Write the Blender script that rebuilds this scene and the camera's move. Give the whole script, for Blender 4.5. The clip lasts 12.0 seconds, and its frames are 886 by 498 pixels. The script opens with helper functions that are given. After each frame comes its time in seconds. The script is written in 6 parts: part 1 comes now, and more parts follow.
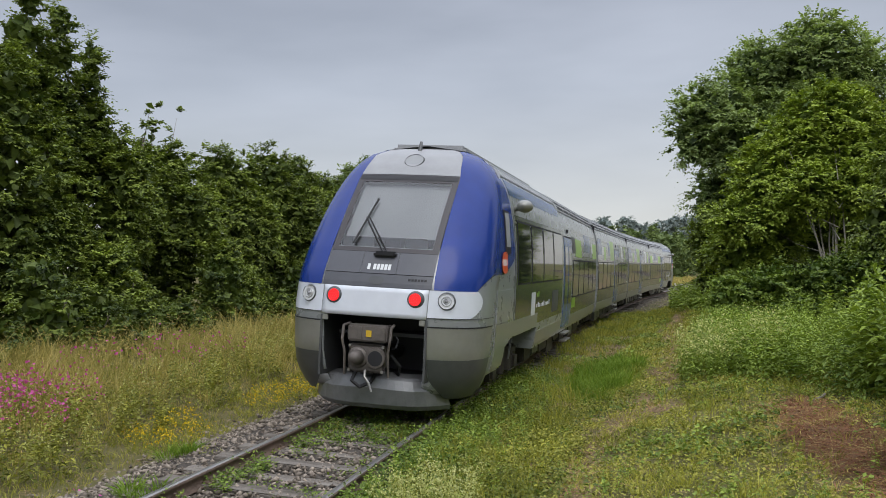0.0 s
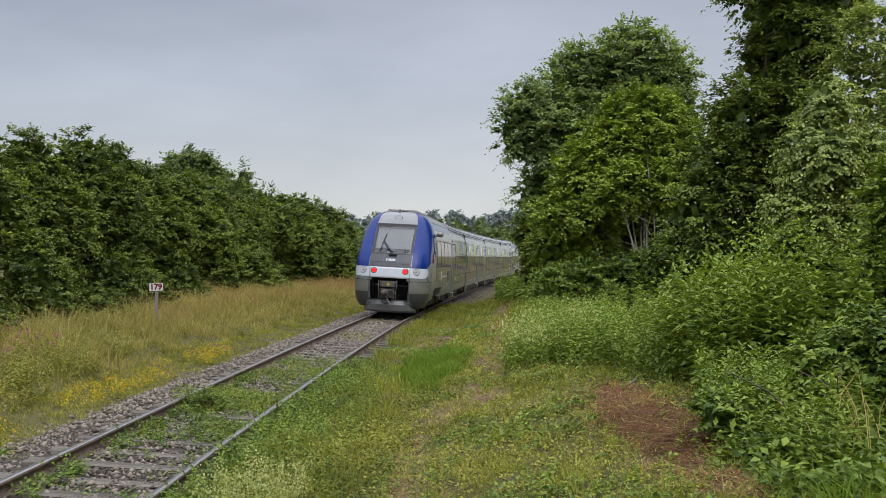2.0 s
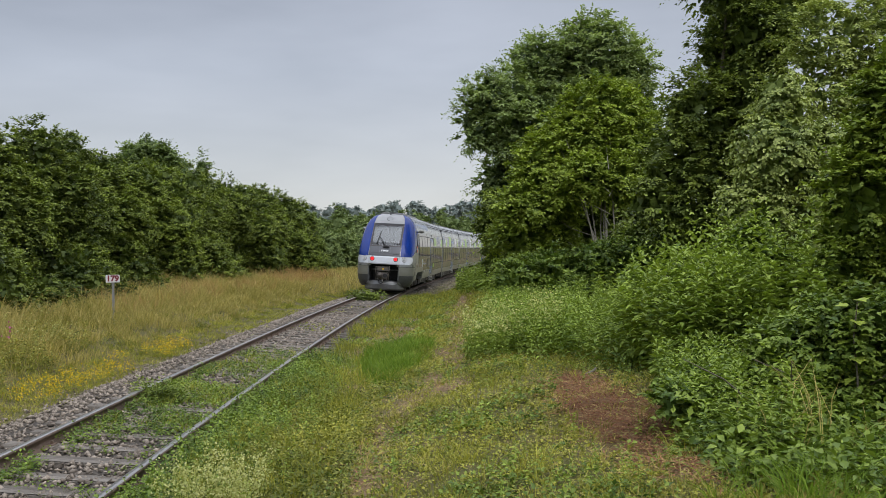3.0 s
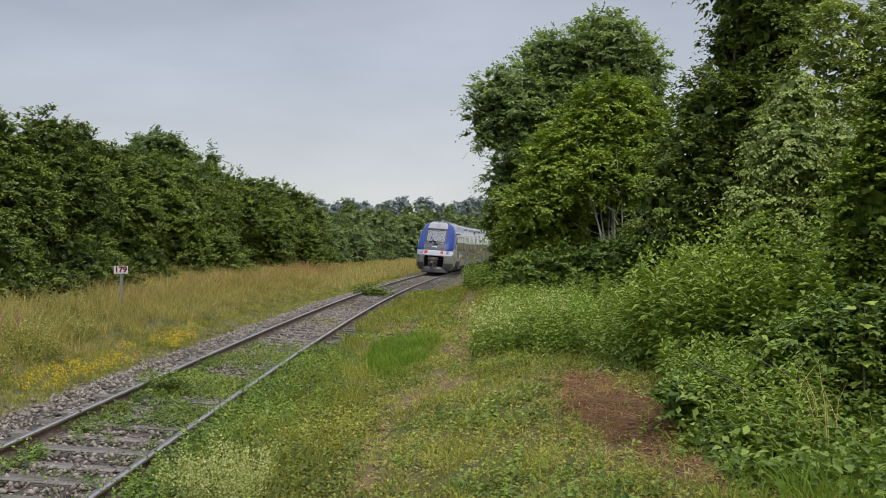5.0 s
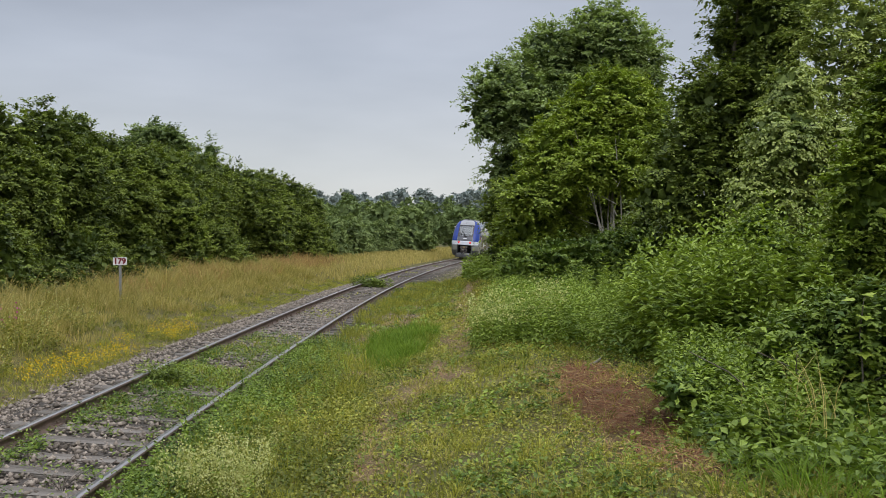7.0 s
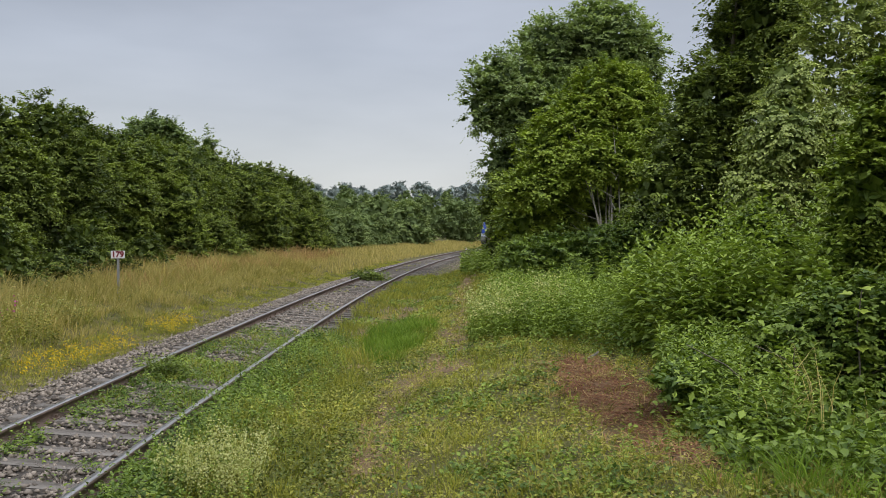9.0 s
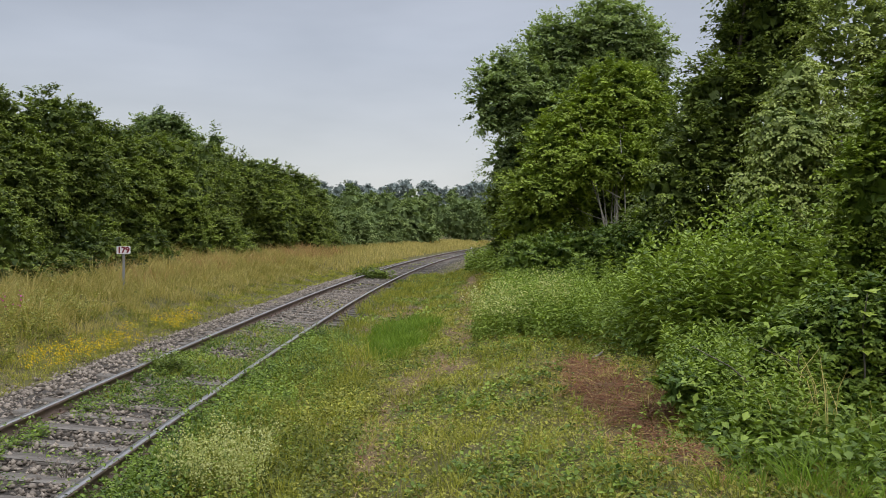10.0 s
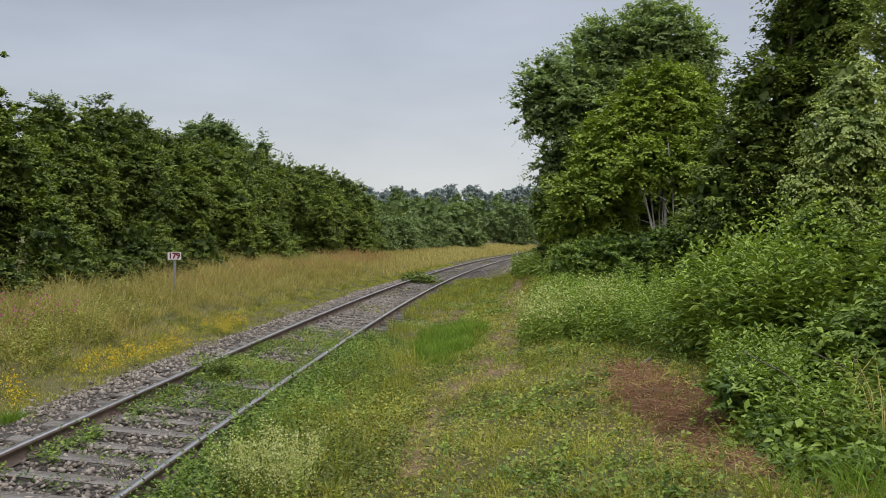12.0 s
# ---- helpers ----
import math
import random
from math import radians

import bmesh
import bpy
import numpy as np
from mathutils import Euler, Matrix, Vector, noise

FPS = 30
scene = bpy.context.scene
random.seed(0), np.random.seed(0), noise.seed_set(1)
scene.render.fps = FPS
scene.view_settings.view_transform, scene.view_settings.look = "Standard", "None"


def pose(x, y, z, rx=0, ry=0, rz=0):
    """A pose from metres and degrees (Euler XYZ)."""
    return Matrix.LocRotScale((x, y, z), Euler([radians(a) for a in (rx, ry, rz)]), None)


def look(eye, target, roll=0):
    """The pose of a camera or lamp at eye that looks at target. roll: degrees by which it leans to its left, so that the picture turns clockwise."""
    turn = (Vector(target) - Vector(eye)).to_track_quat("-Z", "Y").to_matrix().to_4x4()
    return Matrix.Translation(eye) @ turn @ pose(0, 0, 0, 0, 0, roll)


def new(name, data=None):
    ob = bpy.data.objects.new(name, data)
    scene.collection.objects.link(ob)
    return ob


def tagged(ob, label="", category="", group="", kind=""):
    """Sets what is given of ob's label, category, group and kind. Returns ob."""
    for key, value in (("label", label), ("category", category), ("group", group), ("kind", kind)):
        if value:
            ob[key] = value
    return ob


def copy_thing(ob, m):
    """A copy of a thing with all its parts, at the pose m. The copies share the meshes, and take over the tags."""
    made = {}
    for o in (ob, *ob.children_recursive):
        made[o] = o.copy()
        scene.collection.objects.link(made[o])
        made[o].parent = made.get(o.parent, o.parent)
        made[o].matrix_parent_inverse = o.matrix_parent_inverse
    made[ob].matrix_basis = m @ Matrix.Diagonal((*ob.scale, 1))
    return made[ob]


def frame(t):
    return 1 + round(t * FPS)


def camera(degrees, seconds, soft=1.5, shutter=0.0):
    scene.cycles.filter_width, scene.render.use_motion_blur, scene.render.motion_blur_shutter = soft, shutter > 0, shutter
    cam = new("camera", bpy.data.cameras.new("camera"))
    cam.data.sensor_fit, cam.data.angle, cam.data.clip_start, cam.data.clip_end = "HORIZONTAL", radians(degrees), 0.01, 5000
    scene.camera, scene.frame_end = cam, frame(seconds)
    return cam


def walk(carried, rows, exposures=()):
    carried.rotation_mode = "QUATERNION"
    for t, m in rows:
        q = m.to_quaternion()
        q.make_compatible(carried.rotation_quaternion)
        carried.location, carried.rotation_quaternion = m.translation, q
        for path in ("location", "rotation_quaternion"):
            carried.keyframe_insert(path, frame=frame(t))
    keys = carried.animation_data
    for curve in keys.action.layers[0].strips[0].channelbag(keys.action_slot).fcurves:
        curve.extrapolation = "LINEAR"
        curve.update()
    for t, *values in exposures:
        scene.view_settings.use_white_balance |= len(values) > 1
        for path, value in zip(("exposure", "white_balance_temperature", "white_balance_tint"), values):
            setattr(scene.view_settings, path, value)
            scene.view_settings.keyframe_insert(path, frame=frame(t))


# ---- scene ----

# ---- camera and its walk ----
EYE = (0.0, 0.0, 2.08)
LENS = 53.54
# seconds, yaw, pitch, roll in degrees
TURNS = [
    (0.0, 13.19, 1.46, 0.97), (0.5, 9.53, 1.46, 0.93), (1.0, 6.55, 1.47, 0.94),
    (1.5, 4.27, 1.24, 0.89), (2.0, 2.14, 0.78, 0.95), (2.5, 0.33, 0.30, 1.07),
    (3.0, -0.39, 0.14, 1.04), (5.0, 0.10, -0.09, 0.12), (5.5, 0.21, -0.32, 0.10),
    (6.0, 0.16, -0.50, 0.04), (6.5, 0.09, -0.58, 0.05), (7.0, 0.04, -0.64, 0.10),
    (9.0, -0.08, -1.07, 0.08), (9.5, 0.00, -1.15, 0.00), (10.0, 0.26, -1.16, -0.45),
    (10.5, 0.50, -1.18, -0.69), (11.0, 0.99, -1.20, -0.82), (11.5, 2.28, -0.91, -0.91),
    (12.0, 3.24, -0.87, -0.17)]
cam = camera(LENS, 12.0, soft=0.9)
walk(cam, [(t, pose(*EYE, 90 + p, r, w)) for t, w, p, r in TURNS])

# ---- world, sun, exposure ----
SUN_EL, SUN_AZ = 52.0, 150.0
world = bpy.data.worlds.new("overcast_sky")
scene.world = world
world.use_nodes = True
wn, wl = world.node_tree.nodes, world.node_tree.links
wn.clear()


def wnode(kind, **kw):
    n = wn.new(kind)
    for key, value in kw.items():
        n.inputs[key.replace("_", " ")].default_value = value
    return n


out = wn.new("ShaderNodeOutputWorld")
sky = wn.new("ShaderNodeTexSky")
sky.sky_type, sky.sun_disc = "NISHITA", False
sky.sun_elevation, sky.sun_rotation = radians(SUN_EL), radians(SUN_AZ)
bg_clear, bg_cloud = wn.new("ShaderNodeBackground"), wn.new("ShaderNodeBackground")
bg_clear.inputs["Strength"].default_value = 0.03
wl.new(sky.outputs["Color"], bg_clear.inputs["Color"])
coord = wn.new("ShaderNodeTexCoord")
sep = wn.new("ShaderNodeSeparateXYZ")
wl.new(coord.outputs["Generated"], sep.inputs[0])
# overcast sky: three times as bright overhead as at the skyline
climb = wn.new("ShaderNodeMapRange")
climb.inputs["From Min"].default_value, climb.inputs["From Max"].default_value = 0.30, 1.0
climb.inputs["To Min"].default_value, climb.inputs["To Max"].default_value = 0.86, 4.0
wl.new(sep.outputs["Z"], climb.inputs["Value"])
ramp = wn.new("ShaderNodeValToRGB")
ramp.color_ramp.elements[0].position, ramp.color_ramp.elements[0].color = 0.0, (0.545, 0.54, 0.545, 1)
ramp.color_ramp.elements[1].position, ramp.color_ramp.elements[1].color = 0.34, (0.44, 0.46, 0.52, 1)
mid = ramp.color_ramp.elements.new(0.1)
mid.color = (0.56, 0.555, 0.575, 1)
mid2 = ramp.color_ramp.elements.new(0.20)
mid2.color = (0.49, 0.505, 0.555, 1)
wl.new(sep.outputs["Z"], ramp.inputs["Fac"])
stretch = wn.new("ShaderNodeMapping")
stretch.inputs["Scale"].default_value = (2.2, 2.2, 9.0)
stretch.inputs["Rotation"].default_value = (0.0, 0.12, 0.3)
wl.new(coord.outputs["Generated"], stretch.inputs["Vector"])
cloud = wnode("ShaderNodeTexNoise", Scale=1.3, Detail=4.0, Roughness=0.5)
wl.new(stretch.outputs["Vector"], cloud.inputs["Vector"])
shade = wn.new("ShaderNodeMapRange")
shade.inputs["From Min"].default_value, shade.inputs["From Max"].default_value = 0.3, 0.7
shade.inputs["To Min"].default_value, shade.inputs["To Max"].default_value = 0.86, 1.12
wl.new(cloud.outputs["Fac"], shade.inputs["Value"])
mul = wn.new("ShaderNodeMath")
mul.operation = "MULTIPLY"
east = wn.new("ShaderNodeMapRange")
east.inputs["From Min"].default_value, east.inputs["From Max"].default_value = -0.6, 0.3
east.inputs["To Min"].default_value, east.inputs["To Max"].default_value = 0.86, 1.05
wl.new(sep.outputs["X"], east.inputs["Value"])
lean = wn.new("ShaderNodeMath")
lean.operation = "MULTIPLY"
wl.new(climb.outputs["Result"], lean.inputs[0])
wl.new(east.outputs["Result"], lean.inputs[1])
wl.new(lean.outputs["Value"], mul.inputs[0])
wl.new(shade.outputs["Result"], mul.inputs[1])
wl.new(ramp.outputs["Color"], bg_cloud.inputs["Color"])
wl.new(mul.outputs["Value"], bg_cloud.inputs["Strength"])
both = wn.new("ShaderNodeAddShader")
wl.new(bg_clear.outputs[0], both.inputs[0])
wl.new(bg_cloud.outputs[0], both.inputs[1])
wl.new(both.outputs[0], out.inputs["Surface"])

sun = new("sun", bpy.data.lights.new("sun", "SUN"))
sun.data.energy, sun.data.angle, sun.data.color = 1.15, radians(45), (1.0, 0.97, 0.92)
a, e = radians(SUN_AZ), radians(SUN_EL)
sun.matrix_world = look((0, 0, 30), (-30 * math.sin(a) * math.cos(e), -30 * math.cos(a) * math.cos(e), 30 - 30 * math.sin(e)))
scene.view_settings.exposure = 0.0


# ---- materials ----
def material(name, color, rough=0.6, metal=0.0, vary=0.15, scale=6.0, bump=0.0, bscale=40.0, second=None,
             attr="", leaf=0.0, coat=0.0, emit=None, spec=0.5, stretchz=1.0, island=False, objvary=0.0):
    m = bpy.data.materials.new(name)
    m.use_nodes = True
    n, l = m.node_tree.nodes, m.node_tree.links
    b = n["Principled BSDF"]
    b.inputs["Roughness"].default_value, b.inputs["Metallic"].default_value = rough, metal
    b.inputs["Specular IOR Level"].default_value = spec
    b.inputs["Coat Weight"].default_value = coat
    b.inputs["Coat Roughness"].default_value = 0.06
    tc = n.new("ShaderNodeTexCoord")
    mp = n.new("ShaderNodeMapping")
    mp.inputs["Scale"].default_value = (1, 1, stretchz)
    l.new(tc.outputs["Object"], mp.inputs["Vector"])
    no = n.new("ShaderNodeTexNoise")
    no.inputs["Scale"].default_value, no.inputs["Detail"].default_value = scale, 6.0
    no.inputs["Roughness"].default_value = 0.65
    l.new(mp.outputs["Vector"], no.inputs["Vector"])
    big = n.new("ShaderNodeTexNoise")
    big.inputs["Scale"].default_value, big.inputs["Detail"].default_value = scale * 0.13, 3.0
    l.new(mp.outputs["Vector"], big.inputs["Vector"])
    mean = n.new("ShaderNodeMath")
    mean.operation = "ADD"
    l.new(no.outputs["Fac"], mean.inputs[0])
    l.new(big.outputs["Fac"], mean.inputs[1])
    fac = n.new("ShaderNodeMapRange")
    fac.inputs["From Min"].default_value, fac.inputs["From Max"].default_value = 0.65, 1.35
    l.new(mean.outputs["Value"], fac.inputs["Value"])
    source = fac.outputs["Result"]
    extra = None
    if attr:
        at = n.new("ShaderNodeAttribute")
        at.attribute_name = attr
        extra = at.outputs["Fac"]
    elif island:
        extra = n.new("ShaderNodeNewGeometry").outputs["Random Per Island"]
    elif objvary:
        extra = n.new("ShaderNodeObjectInfo").outputs["Random"]
    if extra is not None:
        blend = n.new("ShaderNodeMix")
        blend.data_type = "FLOAT"
        blend.inputs[0].default_value = objvary if objvary else 0.75
        l.new(source, blend.inputs[2])
        l.new(extra, blend.inputs[3])
        source = blend.outputs[0]
    lo = second if second else tuple(max(0.0, c * (1 - vary)) for c in color)
    hi = color if second else tuple(min(1.0, c * (1 + vary)) for c in color)
    mix = n.new("ShaderNodeMix")
    mix.data_type = "RGBA"
    mix.inputs[6].default_value, mix.inputs[7].default_value = (*lo, 1), (*hi, 1)
    l.new(source, mix.inputs[0])
    l.new(mix.outputs[2], b.inputs["Base Color"])
    rr = n.new("ShaderNodeMapRange")
    rr.inputs["To Min"].default_value, rr.inputs["To Max"].default_value = max(0.02, rough * 0.8), min(1.0, rough * 1.2)
    l.new(no.outputs["Fac"], rr.inputs["Value"])
    l.new(rr.outputs["Result"], b.inputs["Roughness"])
    if bump:
        bn = n.new("ShaderNodeTexNoise")
        bn.inputs["Scale"].default_value, bn.inputs["Detail"].default_value = bscale, 5.0
        l.new(mp.outputs["Vector"], bn.inputs["Vector"])
        bp = n.new("ShaderNodeBump")
        bp.inputs["Strength"].default_value, bp.inputs["Distance"].default_value = bump, 0.02
        l.new(bn.outputs["Fac"], bp.inputs["Height"])
        l.new(bp.outputs["Normal"], b.inputs["Normal"])
    if emit:
        b.inputs["Emission Color"].default_value = (*emit[0], 1)
        b.inputs["Emission Strength"].default_value = emit[1]
    if leaf:
        tr = n.new("ShaderNodeBsdfTranslucent")
        bright = n.new("ShaderNodeMix")
        bright.data_type, bright.blend_type = "RGBA", "MULTIPLY"
        bright.inputs[0].default_value = 1.0
        bright.inputs[7].default_value = (1.25, 1.3, 0.6, 1)
        l.new(mix.outputs[2], bright.inputs[6])
        l.new(bright.outputs[2], tr.inputs["Color"])
        ms = n.new("ShaderNodeMixShader")
        ms.inputs[0].default_value = leaf
        l.new(b.outputs[0], ms.inputs[1])
        l.new(tr.outputs[0], ms.inputs[2])
        l.new(ms.outputs[0], n["Material Output"].inputs["Surface"])
    return m


def glass(name, tint, clear):
    m = bpy.data.materials.new(name)
    m.use_nodes = True
    n, l = m.node_tree.nodes, m.node_tree.links
    n.remove(n["Principled BSDF"])
    tr, gl, ms, fr = (n.new("ShaderNodeBsdf" + k) if k[0] != "!" else n.new("ShaderNode" + k[1:]) for k in ("Transparent", "Glossy", "!MixShader", "!Fresnel"))
    tr.inputs["Color"].default_value = (*tint, 1)
    gl.inputs["Roughness"].default_value = 0.03
    fr.inputs["IOR"].default_value = clear
    l.new(fr.outputs[0], ms.inputs[0])
    l.new(tr.outputs[0], ms.inputs[1])
    l.new(gl.outputs[0], ms.inputs[2])
    l.new(ms.outputs[0], n["Material Output"].inputs["Surface"])
    return m


M_BLUE = material("blue_paint", (0.006, 0.032, 0.215), 0.25, 0.0, 0.12, 3.0, coat=0.2, spec=0.25)
M_WHITE = material("white_paint", (0.66, 0.69, 0.74), 0.30, 0.0, 0.06, 5.0, coat=0.4)
M_ROOFWHITE = material("pale_grey_paint", (0.31, 0.315, 0.32), 0.45, 0.0, 0.14, 4.0)
M_SILVER = material("silver_grey_paint", (0.31, 0.325, 0.33), 0.28, 0.2, 0.12, 3.0, coat=0.4)
M_LOWGREY = material("grey_skirt_paint", (0.27, 0.27, 0.24), 0.32, 0.2, 0.15, 4.0, coat=0.3)
M_DARKGREY = material("dark_grey_skirt_paint", (0.085, 0.088, 0.09), 0.38, 0.1, 0.2, 5.0)
M_PANEL = material("anthracite_panel", (0.085, 0.088, 0.10), 0.45, 0.0, 0.12, 5.0)
M_PLOW = material("grey_plough_paint", (0.205, 0.21, 0.215), 0.4, 0.2, 0.22, 7.0, bump=0.1)
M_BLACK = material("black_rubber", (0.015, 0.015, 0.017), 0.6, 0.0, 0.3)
M_IRON = material("dirty_iron", (0.055, 0.048, 0.042), 0.6, 0.4, 0.35, 12.0, bump=0.2)
M_COUPLER = material("grimy_grey_steel", (0.135, 0.118, 0.105), 0.6, 0.3, 0.35, 14.0, bump=0.25)
M_PALEIRON = material("worn_steel", (0.33, 0.32, 0.30), 0.4, 0.7, 0.3, 12.0)
M_SIDEDARK = material("dark_band_paint", (0.050, 0.056, 0.056), 0.22, 0.2, 0.15, 3.0, coat=0.45)
M_SIDEGLASS = material("tinted_side_glass", (0.016, 0.020, 0.019), 0.05, 0.0, 0.1, 2.0, coat=0.3, spec=0.5)
M_DOORBLUE = material("door_blue_grey", (0.07, 0.14, 0.32), 0.25, 0.0, 0.1, 4.0, coat=0.3)
M_GREEN = material("lime_livery_film", (0.28, 0.50, 0.05), 0.3, 0.0, 0.1, 4.0, coat=0.2)
M_NAVY = material("navy_livery_film", (0.02, 0.07, 0.20), 0.25, 0.0, 0.15, 4.0, coat=0.3)
M_LIVERYW = material("white_livery_film", (0.70, 0.72, 0.72), 0.3, 0.0, 0.05)
M_ROOFDIRT = material("roof_grey", (0.17, 0.17, 0.17), 0.6, 0.1, 0.25, 5.0)
M_RED = material("red_lamp", (0.5, 0.01, 0.01), 0.3, emit=((1.0, 0.008, 0.015), 0.75))
M_REDDOT = material("red_lamp_bead", (0.6, 0.02, 0.02), 0.3, emit=((1.0, 0.03, 0.03), 1.1))
M_CHROME = material("lamp_reflector", (0.78, 0.79, 0.80), 0.3, 0.1, 0.12, 20.0)
M_BLIND = material("grey_blind", (0.30, 0.31, 0.315), 0.7)
M_FRAME = material("dark_brown_frame", (0.045, 0.040, 0.042), 0.5)
M_SCREEN = glass("windscreen_glass", (0.85, 0.88, 0.88), 1.9)
M_CABIN = material("cab_grey", (0.62, 0.63, 0.62), 0.7)
M_CABDARK = material("cab_dark", (0.16, 0.165, 0.17), 0.8)
M_ORANGE = material("orange_red_emblem", (0.72, 0.10, 0.03), 0.35)
M_YELLOW = material("yellow_warning_plate", (0.65, 0.42, 0.03), 0.5)
M_RAILTOP = material("polished_rail_head", (0.42, 0.40, 0.38), 0.32, 0.8, 0.2, 9.0)
M_RAIL = material("rusty_rail_web", (0.16, 0.112, 0.085), 0.75, 0.2, 0.4, 14.0, bump=0.3)
M_SLEEPER = material("weathered_sleeper_wood", (0.30, 0.272, 0.235), 0.9, 0.0, 0.3, 9.0, bump=0.9, bscale=16.0, second=(0.055, 0.045, 0.037), objvary=0.25, spec=0.10)
M_SLEEPER.node_tree.nodes["Mapping"].inputs["Scale"].default_value = (0.35, 4.5, 3.0)  # grain along the timber
M_STONE = material("ballast_stone", (0.42, 0.355, 0.285), 0.9, 0.0, 0.2, 14.0, bump=0.3, second=(0.060, 0.050, 0.042), island=True, spec=0.12)
M_SIGNW = material("enamel_white", (0.74, 0.72, 0.72), 0.4)
M_SIGNR = material("dark_red_lettering", (0.20, 0.02, 0.03), 0.5)
M_POST = material("galvanised_post", (0.30, 0.30, 0.30), 0.5, 0.4, 0.2)
M_BARK = material("bark", (0.17, 0.145, 0.115), 0.9, 0.0, 0.3, 9.0, bump=0.6, stretchz=0.3)
M_PALEBARK = material("pale_bark", (0.25, 0.228, 0.185), 0.85, 0.0, 0.25, 9.0, bump=0.4, stretchz=0.3)


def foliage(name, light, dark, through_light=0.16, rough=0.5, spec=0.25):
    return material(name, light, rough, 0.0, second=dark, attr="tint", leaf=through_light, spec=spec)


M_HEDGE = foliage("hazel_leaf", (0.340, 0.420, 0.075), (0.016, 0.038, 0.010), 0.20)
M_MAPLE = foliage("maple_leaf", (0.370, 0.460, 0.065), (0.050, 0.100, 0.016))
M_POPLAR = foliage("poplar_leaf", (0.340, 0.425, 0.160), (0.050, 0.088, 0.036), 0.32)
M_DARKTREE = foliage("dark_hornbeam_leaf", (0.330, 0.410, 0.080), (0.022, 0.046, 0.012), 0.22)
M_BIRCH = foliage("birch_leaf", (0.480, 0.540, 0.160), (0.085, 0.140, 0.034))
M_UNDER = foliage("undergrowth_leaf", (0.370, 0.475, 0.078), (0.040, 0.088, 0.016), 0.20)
# far leaves: distance haze is put into these paler, greyer colours
M_FAR_HAZED = foliage("haze_tinted_leaf", (0.330, 0.400, 0.150), (0.120, 0.170, 0.070), 0.15, 0.8, spec=0.08)
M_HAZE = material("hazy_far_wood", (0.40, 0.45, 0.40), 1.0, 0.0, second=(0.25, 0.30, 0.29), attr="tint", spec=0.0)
M_GRASS = foliage("green_grass", (0.550, 0.515, 0.110), (0.105, 0.135, 0.023), 0.35, spec=0.08)
M_LUSH = foliage("lush_grass", (0.290, 0.400, 0.060), (0.110, 0.190, 0.026), 0.35, spec=0.08)
M_STRAW = foliage("ripe_hay_grass", (0.660, 0.520, 0.220), (0.235, 0.225, 0.060), 0.3, 0.7, spec=0.08)
M_REDHAY = foliage("red_brown_hay", (0.62, 0.40, 0.20), (0.26, 0.17, 0.07), 0.3, 0.7, spec=0.08)
M_WEED = foliage("weed_leaf", (0.520, 0.500, 0.090), (0.050, 0.082, 0.015), 0.22)
M_CREAM = foliage("cream_blossom", (0.66, 0.63, 0.30), (0.36, 0.41, 0.13), 0.3)
M_PINK = foliage("pink_blossom", (0.75, 0.16, 0.50), (0.48, 0.05, 0.28), 0.3)
M_YFLOWER = foliage("yellow_blossom", (0.85, 0.62, 0.02), (0.65, 0.42, 0.02), 0.25)
M_MULCH = foliage("dry_brown_stalk", (0.560, 0.400, 0.240), (0.210, 0.125, 0.065), 0.1, 0.9, spec=0.08)
M_BROWNRED = foliage("red_brown_litter", (0.46, 0.235, 0.125), (0.095, 0.040, 0.022), 0.1, 0.9, spec=0.08)


# ---- mesh helpers ----
def mesh_from(name, verts, tris, mats, tint=None, mat_index=None, smooth=False):
    me = bpy.data.meshes.new(name)
    verts, tris = np.asarray(verts, np.float32), np.asarray(tris, np.int32)
    k = tris.shape[1]
    me.vertices.add(len(verts))
    me.vertices.foreach_set("co", verts.ravel())
    me.loops.add(tris.size)
    me.loops.foreach_set("vertex_index", tris.ravel())
    me.polygons.add(len(tris))
    me.polygons.foreach_set("loop_start", np.arange(0, tris.size, k, dtype=np.int32))
    me.polygons.foreach_set("loop_total", np.full(len(tris), k, np.int32))
    for m in (mats if isinstance(mats, (list, tuple)) else [mats]):
        me.materials.append(m)
    if mat_index is not None:
        me.polygons.foreach_set("material_index", np.asarray(mat_index, np.int32))
    if tint is not None:
        me.attributes.new("tint", "FLOAT", "POINT").data.foreach_set("value", np.asarray(tint, np.float32))
    me.update(calc_edges=True)
    if smooth:
        me.polygons.foreach_set("use_smooth", np.ones(len(tris), bool))
    return me


def attach(ob, parent):
    if parent is not None:
        ob.parent = parent
    return ob


def part(name, bm, mat, parent=None, label="", smooth=False):
    me = bpy.data.meshes.new(name)
    bmesh.ops.recalc_face_normals(bm, faces=bm.faces)
    bm.to_mesh(me)
    bm.free()
    me.materials.append(mat)
    if smooth:
        for p in me.polygons:
            p.use_smooth = True
    ob = attach(new(name, me), parent)
    return tagged(ob, label) if label else ob


